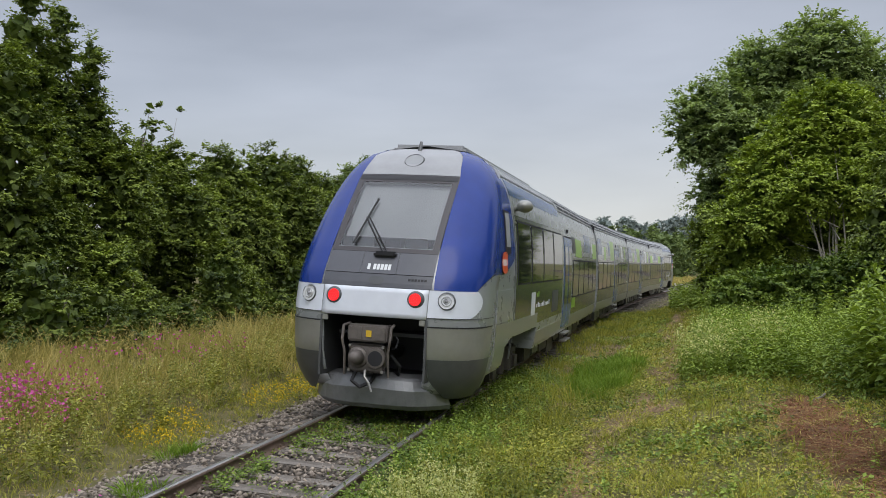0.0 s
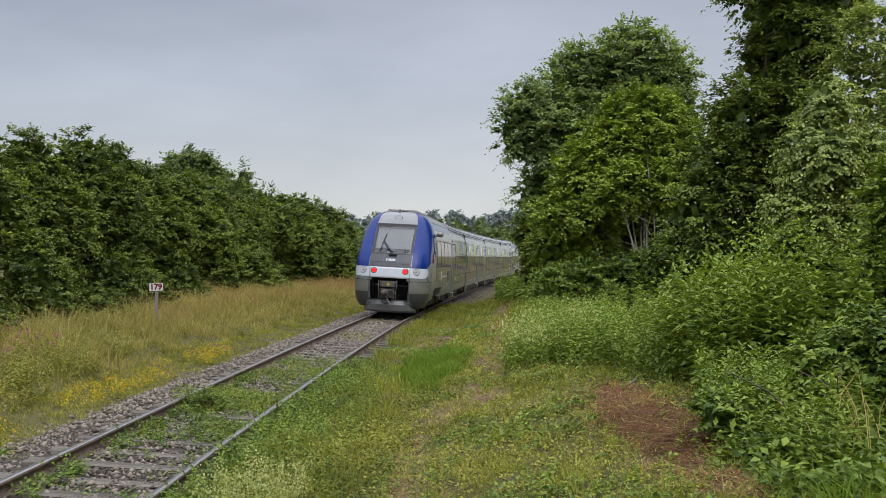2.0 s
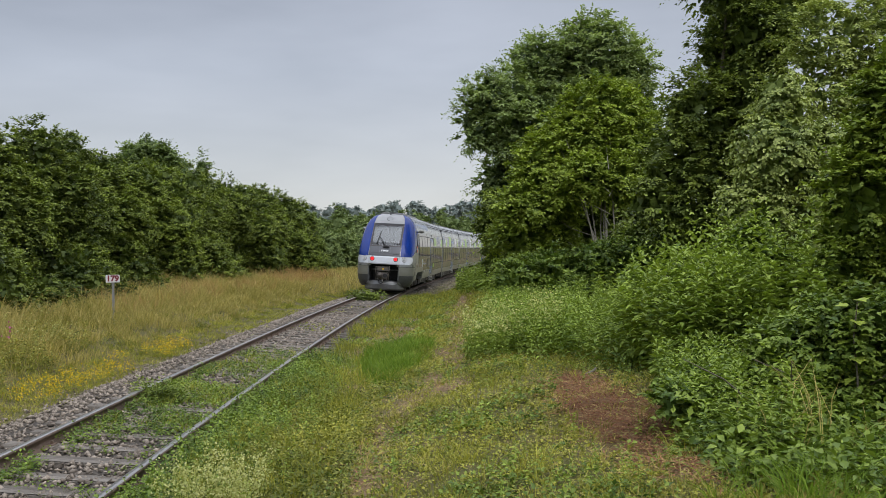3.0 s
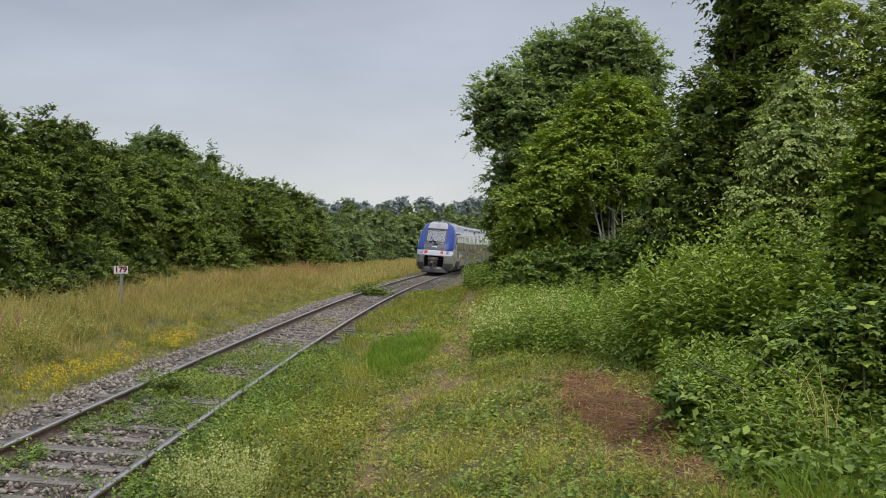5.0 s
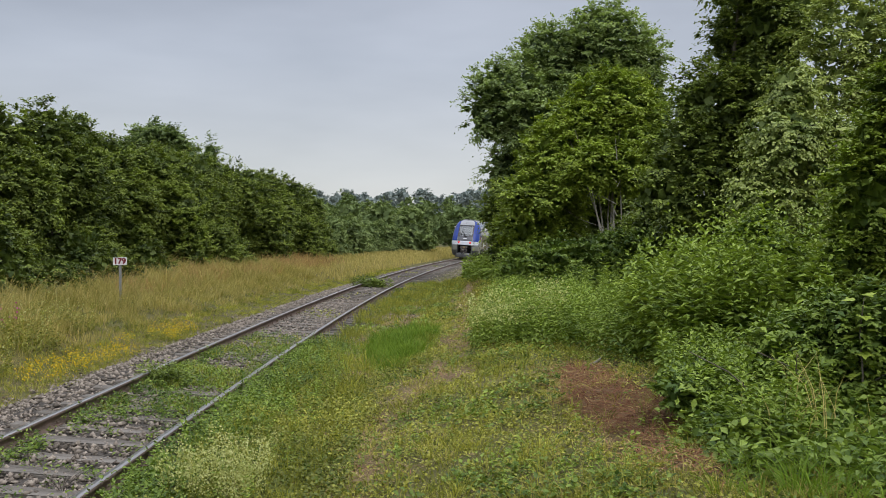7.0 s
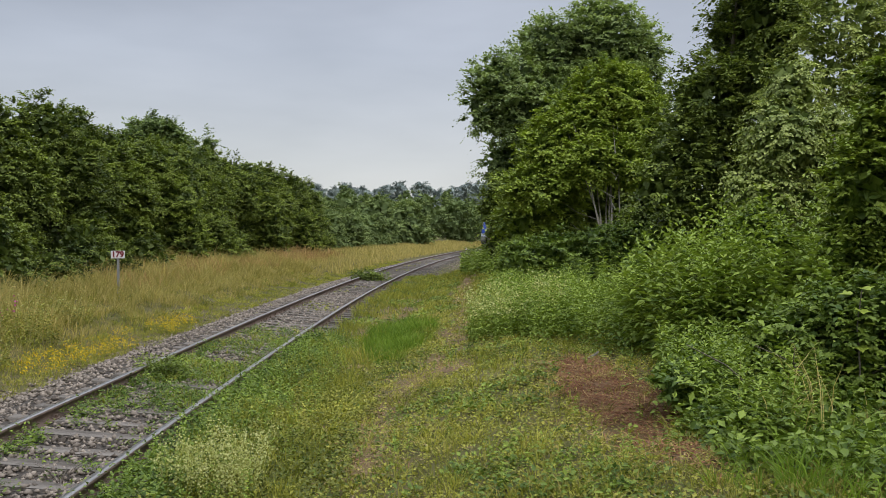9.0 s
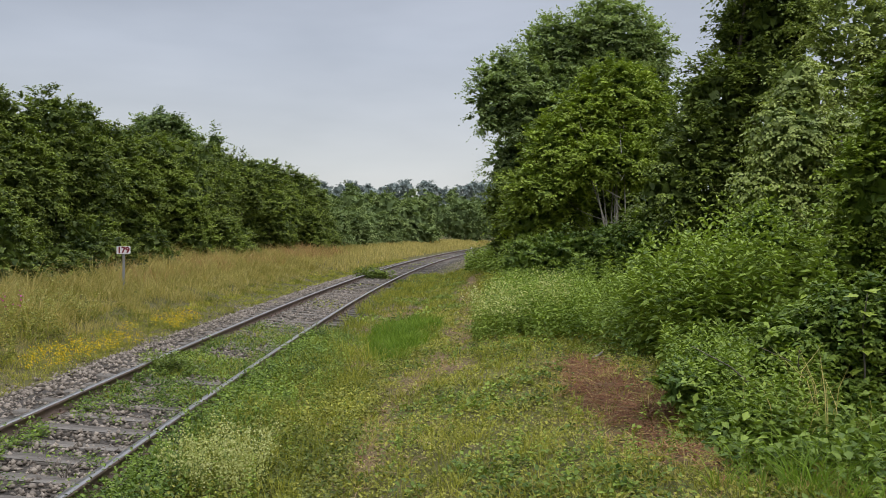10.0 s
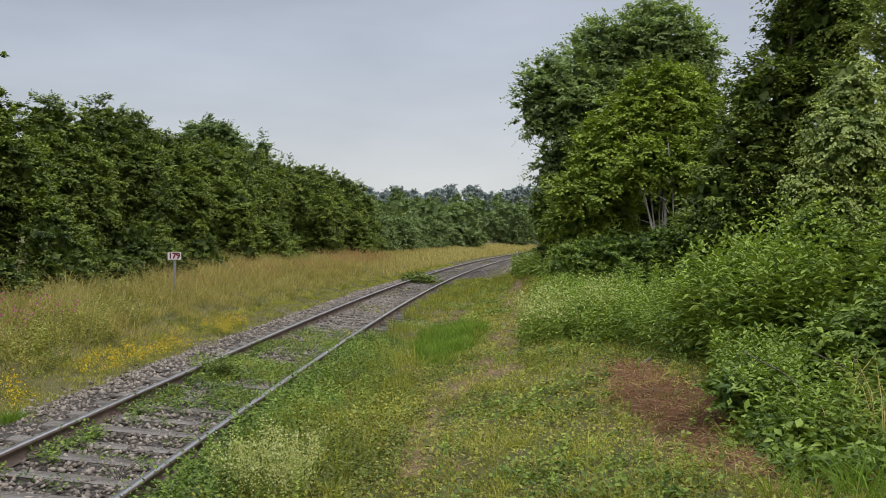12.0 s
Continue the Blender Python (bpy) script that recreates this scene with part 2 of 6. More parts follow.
def box(bm, lo, hi, bevel=0.0, m=None):
    r = bmesh.ops.create_cube(bm, size=1.0)
    c = [(a + b) / 2 for a, b in zip(lo, hi)]
    d = [b - a for a, b in zip(lo, hi)]
    for v in r["verts"]:
        v.co = Vector((v.co.x * d[0] + c[0], v.co.y * d[1] + c[1], v.co.z * d[2] + c[2]))
    if bevel:
        es = list({e for v in r["verts"] for e in v.link_edges})
        r2 = bmesh.ops.bevel(bm, geom=es, offset=bevel, segments=2, affect="EDGES")
        vs = list({v for f in r2["faces"] for v in f.verts} | {v for v in r["verts"] if v.is_valid})
    else:
        vs = r["verts"]
    if m is not None:
        bmesh.ops.transform(bm, matrix=m, verts=vs)
    return vs


def boxed(lo, hi, bevel=0.0, m=None):
    bm = bmesh.new()
    box(bm, lo, hi, bevel, m)
    return bm


def tube(bm, a, b, r0, r1=None, n=10):
    a, b = Vector(a), Vector(b)
    d = b - a
    m = Matrix.Translation((a + b) / 2) @ d.to_track_quat("Z", "Y").to_matrix().to_4x4()
    return bmesh.ops.create_cone(bm, cap_ends=True, segments=n, radius1=r0, radius2=r0 if r1 is None else r1, depth=d.length, matrix=m)


def limb(bm, pts, r0, r1, n=7):
    """a tapered, bent limb"""
    rings = []
    for j, p in enumerate(pts):
        p = Vector(p)
        a = Vector(pts[min(j + 1, len(pts) - 1)]) - Vector(pts[max(j - 1, 0)])
        m = a.to_track_quat("Z", "Y").to_matrix()
        r = r0 + (r1 - r0) * j / (len(pts) - 1)
        rings.append([bm.verts.new(p + m @ Vector((r * math.cos(6.2832 * k / n), r * math.sin(6.2832 * k / n), 0))) for k in range(n)])
    for a, b in zip(rings, rings[1:]):
        for k in range(n):
            bm.faces.new((a[k], a[(k + 1) % n], b[(k + 1) % n], b[k]))
    bm.faces.new(rings[-1])


# ---- the line of the track ----
K0, K1, K2, CANT = 0.0013640, 2.2392e-05, -2.7069e-07, 4.07
S = np.arange(-2.0, 330.0, 0.5)
kk = np.where(S > 80, K0 + K1 * 80 + K2 * 6400, K0 + K1 * S + K2 * S * S)
TH = -0.01334 + np.cumsum(kk) * 0.5
TX, TY = -3.7448 + np.cumsum(np.sin(TH)) * 0.5, np.cumsum(np.cos(TH)) * 0.5
back = np.arange(-60.0, -2.0, 0.5)
TX = np.r_[TX[0] + (back + 2) * np.sin(TH[0]), TX]
TY = np.r_[TY[0] + (back + 2) * np.cos(TH[0]), TY]
S, TH = np.r_[back, S], np.r_[np.full(len(back), TH[0]), TH]


def on_track(s, d):
    """x, y of a point s metres along the line and d metres to its right"""
    th = np.interp(s, S, TH)
    return np.interp(s, S, TX) + d * np.cos(th), np.interp(s, S, TY) - d * np.sin(th)


def from_track(x, y):
    """about how far along the line, and how far to its right"""
    th = np.interp(y, TY, TH)
    d = (x - np.interp(y, TY, TX)) * np.cos(th)
    return np.interp(y + d * np.sin(th), TY, S), d


GD = [-900, -30, -14, -9, -6.5, -4.6, -3.3, -2.7, -1.75, -1.2, 1.2, 1.75, 2.6, 3.6, 4.8, 6.5, 10, 30, 900]
GZ = [2.5, 0.9, 0.60, 0.45, 0.24, -0.06, -0.34, -0.40, -0.16, -0.085, -0.255, -0.31, -0.30, -0.05, 0.20, 0.38, 0.5, 0.9, 2.5]


def wave(x, y, f, seed=0.0):
    return (np.sin(x * f + seed) * np.cos(y * f * 1.3 + seed * 1.7) + 0.5 * np.sin(x * f * 2.3 + y * f * 1.9 + seed * 2.1)
            + 0.3 * np.sin(x * f * 4.7 - y * f * 4.1 + seed * 3.3)) / 1.8


def ground_z(x, y):
    s, d = from_track(x, y)
    z = np.interp(d, GD, GZ)
    rough = np.clip((np.abs(d) - 1.6) / 2.0, 0.0, 1.0)
    return z + rough * (0.05 * wave(x, y, 0.9) + 0.02 * wave(x, y, 3.1, 2.0)) + np.clip((np.abs(d) - 60) / 400, 0, 1) * 6


def track_pose(s, d=0.0, z=0.0):
    x, y = on_track(s, d)
    return pose(float(x), float(y), 0.0, 0, CANT, -math.degrees(float(np.interp(s, S, TH)))) @ Matrix.Translation((0, 0, z))


# ---- ground ----
def build_ground():
    ys = np.unique(np.r_[np.arange(-60, 2, 4.0), np.arange(2, 34, 0.22), np.arange(34, 70, 0.6), np.arange(70, 170, 2.0), np.geomspace(170, 2500, 26)])
    ds = np.unique(np.r_[-np.geomspace(14, 1800, 18), np.arange(-14, 12, 0.22), np.geomspace(12, 1800, 18)])
    Y, D = np.meshgrid(ys, ds, indexing="ij")
    X = np.interp(Y, TY, TX) + D
    Z = ground_z(X, Y)
    V = np.stack([X, Y, Z], -1).reshape(-1, 3)
    n, m = len(ys), len(ds)
    i = (np.arange(n - 1)[:, None] * m + np.arange(m - 1)).ravel()
    me = mesh_from("ground", V, np.stack([i, i + 1, i + m + 1, i + m], -1), M_GROUND, smooth=True)
    s, d = from_track(V[:, 0], V[:, 1])
    noise_d = d + 0.35 * wave(V[:, 0], V[:, 1], 1.1, 4)
    ballast = np.clip(1 - np.abs(noise_d + 0.35) / 0.9 + 1.9, 0, 1) * np.clip((2.25 - np.abs(noise_d + 0.3)) / 0.3, 0, 1)
    me.attributes.new("ballast", "FLOAT", "POINT").data.foreach_set("value", ballast.astype(np.float32))
    me.attributes.new("bare", "FLOAT", "POINT").data.foreach_set("value", bare(V[:, 0], V[:, 1]).astype(np.float32))
    me.attributes.new("hay", "FLOAT", "POINT").data.foreach_set("value", np.clip((-d - 2.5) / 0.7, 0, 1).astype(np.float32))
    tagged(new("ground", me), "uneven grassy ground with soil and dry stalks beside the track", "ground", kind="structure")


def bare(x, y):
    """how bare the soil lies: the trodden path and the cleared patch"""
    s, d = from_track(x, y)
    w = wave(x, y, 1.7, 1.0)
    path = np.clip(1.15 - np.abs(d - np.interp(y, [5, 8.5, 10.6, 14.6, 20.5, 34, 50], [3.1, 2.9, 2.85, 3.9, 4.2, 4.2, 4.6]) - 0.45 * w) / 0.50, 0, 1) * np.clip(np.interp(y, [6, 12, 18], [0.62, 0.85, 0.9]) + 0.6 * wave(x, y, 1.1, 5) + 0.25 * wave(x, y, 4.3, 2.0), 0, 0.95)
    patch = np.clip(1.4 - ((x - 1.86 - 0.03 * (9.6 - y)) / 0.46) ** 2 - ((y - 9.8) / 2.9) ** 2 + 0.55 * w, 0, 1)
    gravel = np.clip(1.5 - ((d - 2.25) / 0.65) ** 2 - ((y - 23) / 8.0) ** 2 + 0.8 * w, 0, 1)
    return np.clip(np.maximum(np.maximum(path, patch), gravel), 0, 1)


def ground_material():
    m = material("soil_and_sward", (0.17, 0.15, 0.065), 0.95, 0.0, scale=5.0, bump=0.6, bscale=30.0, second=(0.075, 0.08, 0.030), spec=0.06)
    n, l = m.node_tree.nodes, m.node_tree.links
    b = n["Principled BSDF"]
    last = b.inputs["Base Color"].links[0].from_socket
    spots = n.new("ShaderNodeTexVoronoi")
    spots.inputs["Scale"].default_value = 30.0
    l.new(n["Texture Coordinate"].outputs["Object"], spots.inputs["Vector"])
    for name, lo, hi in (("hay", (0.075, 0.078, 0.03), (0.17, 0.145, 0.065)), ("bare", (0.10, 0.060, 0.034), (0.33, 0.235, 0.14)), ("ballast", (0.045, 0.040, 0.034), (0.12, 0.105, 0.09))):
        at = n.new("ShaderNodeAttribute")
        at.attribute_name = name
        c = n.new("ShaderNodeMix")
        c.data_type = "RGBA"
        c.inputs[6].default_value, c.inputs[7].default_value = (*lo, 1), (*hi, 1)
        l.new(spots.outputs["Color"], c.inputs[0])
        x = n.new("ShaderNodeMix")
        x.data_type = "RGBA"
        l.new(at.outputs["Fac"], x.inputs[0])
        l.new(last, x.inputs[6])
        l.new(c.outputs[2], x.inputs[7])
        last = x.outputs[2]
    l.new(last, b.inputs["Base Color"])
    return m


M_GROUND = ground_material()
build_ground()


# ---- the track: rails, sleepers ----
def build_rail(parent, d):
    prof = [(-0.036, 0.0), (0.036, 0.0), (0.036, -0.035), (0.010, -0.05), (0.010, -0.125), (0.068, -0.145), (0.068, -0.155),
            (-0.068, -0.155), (-0.068, -0.145), (-0.010, -0.125), (-0.010, -0.05), (-0.036, -0.035)]
    ss = np.unique(np.r_[np.arange(-8, 120, 1.0), np.arange(120, 320, 4.0)])
    V, F, MI = [], [], []
    k = len(prof)
    for j, s in enumerate(ss):
        m = track_pose(s, 0.0)
        V += [tuple(m @ Vector((d + px, 0, pz))) for px, pz in prof]
        if j:
            for q in range(k):
                F.append((j * k - k + q, j * k - k + (q + 1) % k, j * k + (q + 1) % k, j * k + q))
                MI.append(0 if q == 0 else 1)
    ob = attach(new("rail", mesh_from("rail", V, F, [M_RAILTOP, M_RAIL], mat_index=MI)), parent)
    return tagged(ob, "rusty steel rail with a polished running head")


def build_track():
    track = tagged(new("railway_track"), "single weedy railway track with worn timber sleepers", "railway track", kind="structure")
    for d in (-0.752, 0.752):
        build_rail(track, d)
    rng = random.Random(4)
    shapes = []
    for k in range(5):
        bm = bmesh.new()
        box(bm, (-1.26 - rng.uniform(-.05, .05), -0.115, -0.14), (1.26 + rng.uniform(-.05, .05), 0.115, 0.0), 0.012)
        for v in bm.verts:
            v.co.z += rng.uniform(-0.012, 0.004)
            v.co.y += rng.uniform(-0.012, 0.012)
        me = bpy.data.meshes.new("sleeper")
        bm.to_mesh(me)
        bm.free()
        me.materials.append(M_SLEEPER)
        shapes.append(me)
    s = -9.0
    while s < 150:
        ob = attach(new("sleeper", rng.choice(shapes)), track)
        ob.matrix_basis = track_pose(s, rng.uniform(-.04, .04), -0.128 - rng.choice([0, 0, 0.012, 0.025])) @ pose(0, 0, 0, rng.uniform(-1, 1), rng.uniform(-.5, .5), rng.uniform(-1.5, 1.5))
        s += rng.uniform(0.56, 0.66)
    plate = boxed((-0.10, -0.07, -0.156), (0.10, 0.07, -0.140), 0.004)
    box(plate, (0.055, -0.02, -0.14), (0.08, 0.02, -0.105))
    box(plate, (-0.08, -0.02, -0.14), (-0.055, 0.02, -0.105))
    me = bpy.data.meshes.new("rail_chair")
    plate.to_mesh(me)
    plate.free()
    me.materials.append(M_RAIL)
    for o in list(track.children):
        if o.name.startswith("sleeper") and len(track.children) < 420:
            for d in (-0.752, 0.752):
                c = attach(new("rail_chair", me), track)
                c.matrix_basis = o.matrix_basis @ pose(d, 0, 0.153)


build_track()


def build_ballast():
    """loose stones: left shoulder, between the sleepers, and thin patches on the other side"""
    rng = np.random.default_rng(7)
    base = np.array([(1, 0, 0), (-1, 0, 0), (0, 1, 0), (0, -1, 0), (0, 0, 1), (0, 0, -1)], float)
    tri = np.array([(0, 2, 4), (2, 1, 4), (1, 3, 4), (3, 0, 4), (2, 0, 5), (1, 2, 5), (3, 1, 5), (0, 3, 5)])
    RNG_EDGE = np.random.default_rng(8)
    P = []
    for n, s0, s1, d0, d1, zmax in ((11500, 4, 40, -3.05, -0.82, 1), (3000, 40, 100, -2.75, -0.85, 1), (8500, 4, 30, -0.7, 0.7, 2),
                                    (1400, 30, 80, -0.7, 0.7, 2), (5000, 15, 32, 1.3, 3.0, 0), (2200, 32, 110, 0.9, 3.0, 1), (2200, -6, 4, -2.9, -0.82, 1), (1200, -6, 4, -0.7, 0.7, 2)):
        s = s0 + (s1 - s0) * rng.random(n) ** 1.25
        d = rng.uniform(d0, d1, n)
        if d1 < 0:
            d = np.where(d < -2.3, -2.3 + (d + 2.3) * RNG_EDGE.random(n) * 1.2, d)
        x, y = on_track(s, d)
        z = ground_z(x, y) + rng.uniform(-0.02, 0.022, n) + (0.012 if zmax == 2 else 0.0)
        if not zmax:
            keep = wave(x, y, 1.3, 3.0) + 0.2 * rng.standard_normal(n) > 0.1
            x, y, z = x[keep], y[keep], z[keep]
        P.append(np.stack([x, y, z], -1))
    P = np.concatenate(P)
    n = len(P)
    size = rng.uniform(0.020, 0.056, n) * np.where(P[:, 1] > 35, 1.25, 1.0) * np.interp(P[:, 1], [5, 14], [0.72, 1.0])
    shape = base[None] * rng.uniform(0.55, 1.2, (n, 6, 1)) * size[:, None, None] * np.array([1.15, 1.0, 0.7]) + rng.normal(0, 0.22, (n, 6, 3)) * size[:, None, None]
    a = rng.uniform(0, 6.28, n)
    ca, sa = np.cos(a)[:, None], np.sin(a)[:, None]
    V = np.stack([shape[..., 0] * ca - shape[..., 1] * sa, shape[..., 0] * sa + shape[..., 1] * ca, shape[..., 2]], -1) + P[:, None]
    F = (tri[None] + (np.arange(n) * 6)[:, None, None]).reshape(-1, 3)
    tagged(new("ballast", mesh_from("ballast", V.reshape(-1, 3), F, M_STONE)), "grey crushed stone ballast along the track", "ballast", kind="stuff")


build_ballast()


# ---- the train ----
M_POSTGREY = material("lamp_ring_grey", (0.50, 0.50, 0.51), 0.3, 0.2)
BW_Z = [0.30, 0.45, 0.70, 1.00, 1.50, 2.10, 2.60, 3.00, 3.30, 3.55, 3.75, 3.95, 4.08, 4.16]
BW_W = [1.20, 1.32, 1.42, 1.46, 1.475, 1.47, 1.445, 1.40, 1.34, 1.26, 1.15, 0.97, 0.68, 0.02]
NOSE_Z = [0.30, 0.60, 1.00, 1.48, 1.91, 2.07, 2.41, 3.00, 3.55, 3.75, 3.95, 4.08, 4.16]
NOSE_Y = [0.36, 0.14, 0.02, -0.02, 0.05, 0.12, 0.34, 0.84, 1.36, 1.55, 1.80, 2.14, 2.75]
NOSE_D = [0.90, 1.10, 1.30, 1.40, 1.45, 1.45, 1.45, 1.40, 1.20, 1.05, 0.80, 0.50, 0.20]


def half_width(z):
    return float(np.interp(z, BW_Z, BW_W))


def nose(u, z, off=0.0):
    """a point of the cab's front skin: u from -1 to 1 across (past that it runs back along the side), z up"""
    w, y0, dd = half_width(z), float(np.interp(z, NOSE_Z, NOSE_Y)), float(np.interp(z, NOSE_Z, NOSE_D))
    n = 3.4
    a = min(abs(u), 1.0)
    x = w * a
    y = y0 + dd * (1 - (1 - a ** n) ** (1 / n)) if a < 1 else y0 + dd
    if abs(u) > 1:
        y += abs(u) - 1
    return Vector((math.copysign(x, u), y, z)) if not off else Vector((math.copysign(x + off * a ** 3, u), y - off * (1 - a ** 6), z + off * 0.3))


def uspace(u0, u1, n):
    """steps across the skin, finer towards the rounded corners"""
    f = lambda u: math.copysign(1 - (1 - min(abs(u), 1)) ** 0.45, u) + (u - math.copysign(1, u) if abs(u) > 1 else 0)
    g = lambda q: math.copysign(1 - (1 - min(abs(q), 1)) ** (1 / 0.45), q) + (q - math.copysign(1, q) if abs(q) > 1 else 0)
    return [g(f(u0) + (f(u1) - f(u0)) * k / n) for k in range(n + 1)]


def patch(lo, hi, z0, z1, nu=8, nz=8, off=0.0, thick=0.012, skip=None):
    """a piece of the skin between two edges lo(z), hi(z), with thickness"""
    bm = bmesh.new()
    rows = []
    for j in range(nz + 1):
        z = z0 + (z1 - z0) * j / nz
        a, b = (lo(z) if callable(lo) else lo), (hi(z) if callable(hi) else hi)
        rows.append([(bm.verts.new(nose(u, z, off)), u, z) for u in uspace(a, b, nu)])
    for r0, r1 in zip(rows, rows[1:]):
        for k in range(nu):
            q = (r0[k], r0[k + 1], r1[k + 1], r1[k])
            cu, cz = sum(p[1] for p in q) / 4, sum(p[2] for p in q) / 4
            if skip is None or not skip(cu, cz):
                bm.faces.new([p[0] for p in q])
    if thick:
        bmesh.ops.recalc_face_normals(bm, faces=bm.faces)
        r = bmesh.ops.solidify(bm, geom=list(bm.faces), thickness=thick)
    return bm


def x_to_u(x, z):
    return x / half_width(z)


def side_strip(name, parent, y0, y1, z0, z1, mat, sign=1, proud=0.006, label="", nz=6, slant=0.0):
    """a panel lying on the car's side, following its curve"""
    bm = bmesh.new()
    zs = [z0 + (z1 - z0) * k / nz for k in range(nz + 1)]
    rows = []
    for z in zs:
        x = half_width(z)
        sl = slant * (z - z0)
        rows.append([bm.verts.new((sign * (x + dx), y + sl, z)) for dx in (proud, -0.02) for y in (y0, y1)])
    for a, b in zip(rows, rows[1:]):
        bm.faces.new((a[0], a[1], b[1], b[0]))
        bm.faces.new((a[2], a[0], b[0], b[2]))
        bm.faces.new((a[1], a[3], b[3], b[1]))
    bm.faces.new((rows[0][0], rows[0][2], rows[0][3], rows[0][1]))
    bm.faces.new((rows[-1][0], rows[-1][1], rows[-1][3], rows[-1][2]))
    return part(name, bm, mat, parent, label)


def shell(parent, y0, y1, name="body", low=0.62):
    """the plain length of a car body"""
    zs = [z for z in (0.62, 0.8, 1.06, 1.5, 2.1, 2.6, 3.0, 3.3, 3.55, 3.75, 3.95, 4.08, 4.16) if z >= low]
    ring = [(half_width(z), z) for z in zs] + [(-half_width(z), z) for z in reversed(zs)]
    ys = list(np.linspace(y0, y1, 8))
    bm = bmesh.new()
    rows = [[bm.verts.new((x, y, z)) for x, z in ring] for y in ys]
    k = len(ring)
    for a, b in zip(rows, rows[1:]):
        for q in range(k):
            bm.faces.new((a[q], a[(q + 1) % k], b[(q + 1) % k], b[q]))
    bm.faces.new(rows[0])
    bm.faces.new(rows[-1])
    return part(name, bm, M_SILVER, parent, smooth=False)


def roof_gear(parent, y0, y1):
    """the slotted fairing along both roof edges, and the pods between"""
    for sign in (-1, 1):
        n = max(2, int((y1 - y0) / 1.35))
        step = (y1 - y0) / n
        for k in range(n):
            g = side_strip("roof_grille", parent, y0 + k * step + 0.03, y0 + (k + 1) * step - 0.03, 3.62, 4.04, M_PALEGRILLE, sign, 0.03, nz=5)
            for row in range(3):
                for q in range(4):
                    ya = y0 + k * step + 0.10 + q * (step - 0.2) / 4
                    side_strip("slot", g, ya, ya + (step - 0.2) / 4 - 0.05, 3.66 + row * 0.125, 3.735 + row * 0.125, M_BLACK, sign, 0.036, nz=1)
    part("roof_pod", boxed((-0.52, y0 + 0.15, 4.00), (0.52, y1 - 0.15, 4.19), 0.07), M_ROOFDIRT, parent, "grey roof equipment fairing")


M_PALEGRILLE = material("pale_grille_paint", (0.42, 0.43, 0.43), 0.4, 0.2, 0.12)


def bogie(parent, y, wheels):
    b = part("bogie", boxed((-1.0, y - 1.55, 0.42), (1.0, y + 1.55, 0.62), 0.05), M_IRON, parent, "grimy steel bogie frame")
    for sx in (-1, 1):
        bm = boxed((sx * 1.02 - 0.08, y - 1.6, 0.40), (sx * 1.02 + 0.08, y + 1.6, 0.72), 0.04)
        for q in (-1.05, 1.05):
            box(bm, (sx * 1.1 - 0.1, y + q - 0.2, 0.3), (sx * 1.1 + 0.1, y + q + 0.2, 0.6), 0.05)
        for q in (-0.35, 0.35):
            tube(bm, (sx * 1.12, y + q, 0.35), (sx * 1.12, y + q, 0.78), 0.11, n=12)
        part("side_frame", bm, M_IRON, b)
    for q in (-1.05, 1.05):
        bm = bmesh.new()
        tube(bm, (-0.9, 0, 0), (0.9, 0, 0), 0.08)
        for sx in (-1, 1):
            tube(bm, (sx * 0.69, 0, 0), (sx * 0.82, 0, 0), 0.43, n=28)
            tube(bm, (sx * 0.66, 0, 0), (sx * 0.70, 0, 0), 0.46, n=28)
            for h in range(5):
                an = h * 1.2566
                box(bm, (sx * 0.83 - 0.012, math.cos(an) * 0.25 - 0.04, math.sin(an) * 0.25 - 0.04), (sx * 0.83 + 0.012, math.cos(an) * 0.25 + 0.04, math.sin(an) * 0.25 + 0.04))
        w = part("wheelset", bm, M_IRON, parent, "worn steel wheels on an axle")
        w.location = (0, y + q, 0.43)
        wheels.append((w, y + q))


def window(parent, y0, y1, z0, z1, sign, name="window"):
    f = side_strip(name, parent, y0, y1, z0, z1, M_BLACK, sign, 0.010, nz=5)
    side_strip("pane", f, y0 + 0.035, y1 - 0.035, z0 + 0.035, z1 - 0.035, M_SIDEGLASS, sign, 0.014, nz=5)
    return f


def door(parent, y0, y1, sign):
    dr = side_strip("door", parent, y0, y1, 0.70, 3.02, M_BLACK, sign, 0.004, "blue-grey double sliding door with tall panes")
    mid_y = (y0 + y1) / 2
    for a, b in ((y0 + 0.03, mid_y - 0.012), (mid_y + 0.012, y1 - 0.03)):
        leaf = side_strip("door_leaf", dr, a, b, 0.74, 2.98, M_DOORBLUE, sign, 0.012)
        side_strip("pane", dr, a + 0.1, b - 0.1, 1.30, 2.75, M_SIDEGLASS, sign, 0.018)
    for z, wdt in ((0.58, 0.30), (0.40, 0.34)):
        bm = boxed((sign * 1.40 - 0.02, y0 + 0.3, z - 0.02), (sign * 1.40 + sign * wdt * 0.35 + 0.02, y1 - 0.3, z + 0.02), 0.01)
        part("step", bm, M_PALEIRON, dr, "folding metal step")
    part("door_lamp", boxed((sign * 1.36 - 0.03, mid_y - 0.05, 3.10), (sign * 1.36 + 0.05, mid_y + 0.05, 3.2), 0.01), M_BLACK, dr)


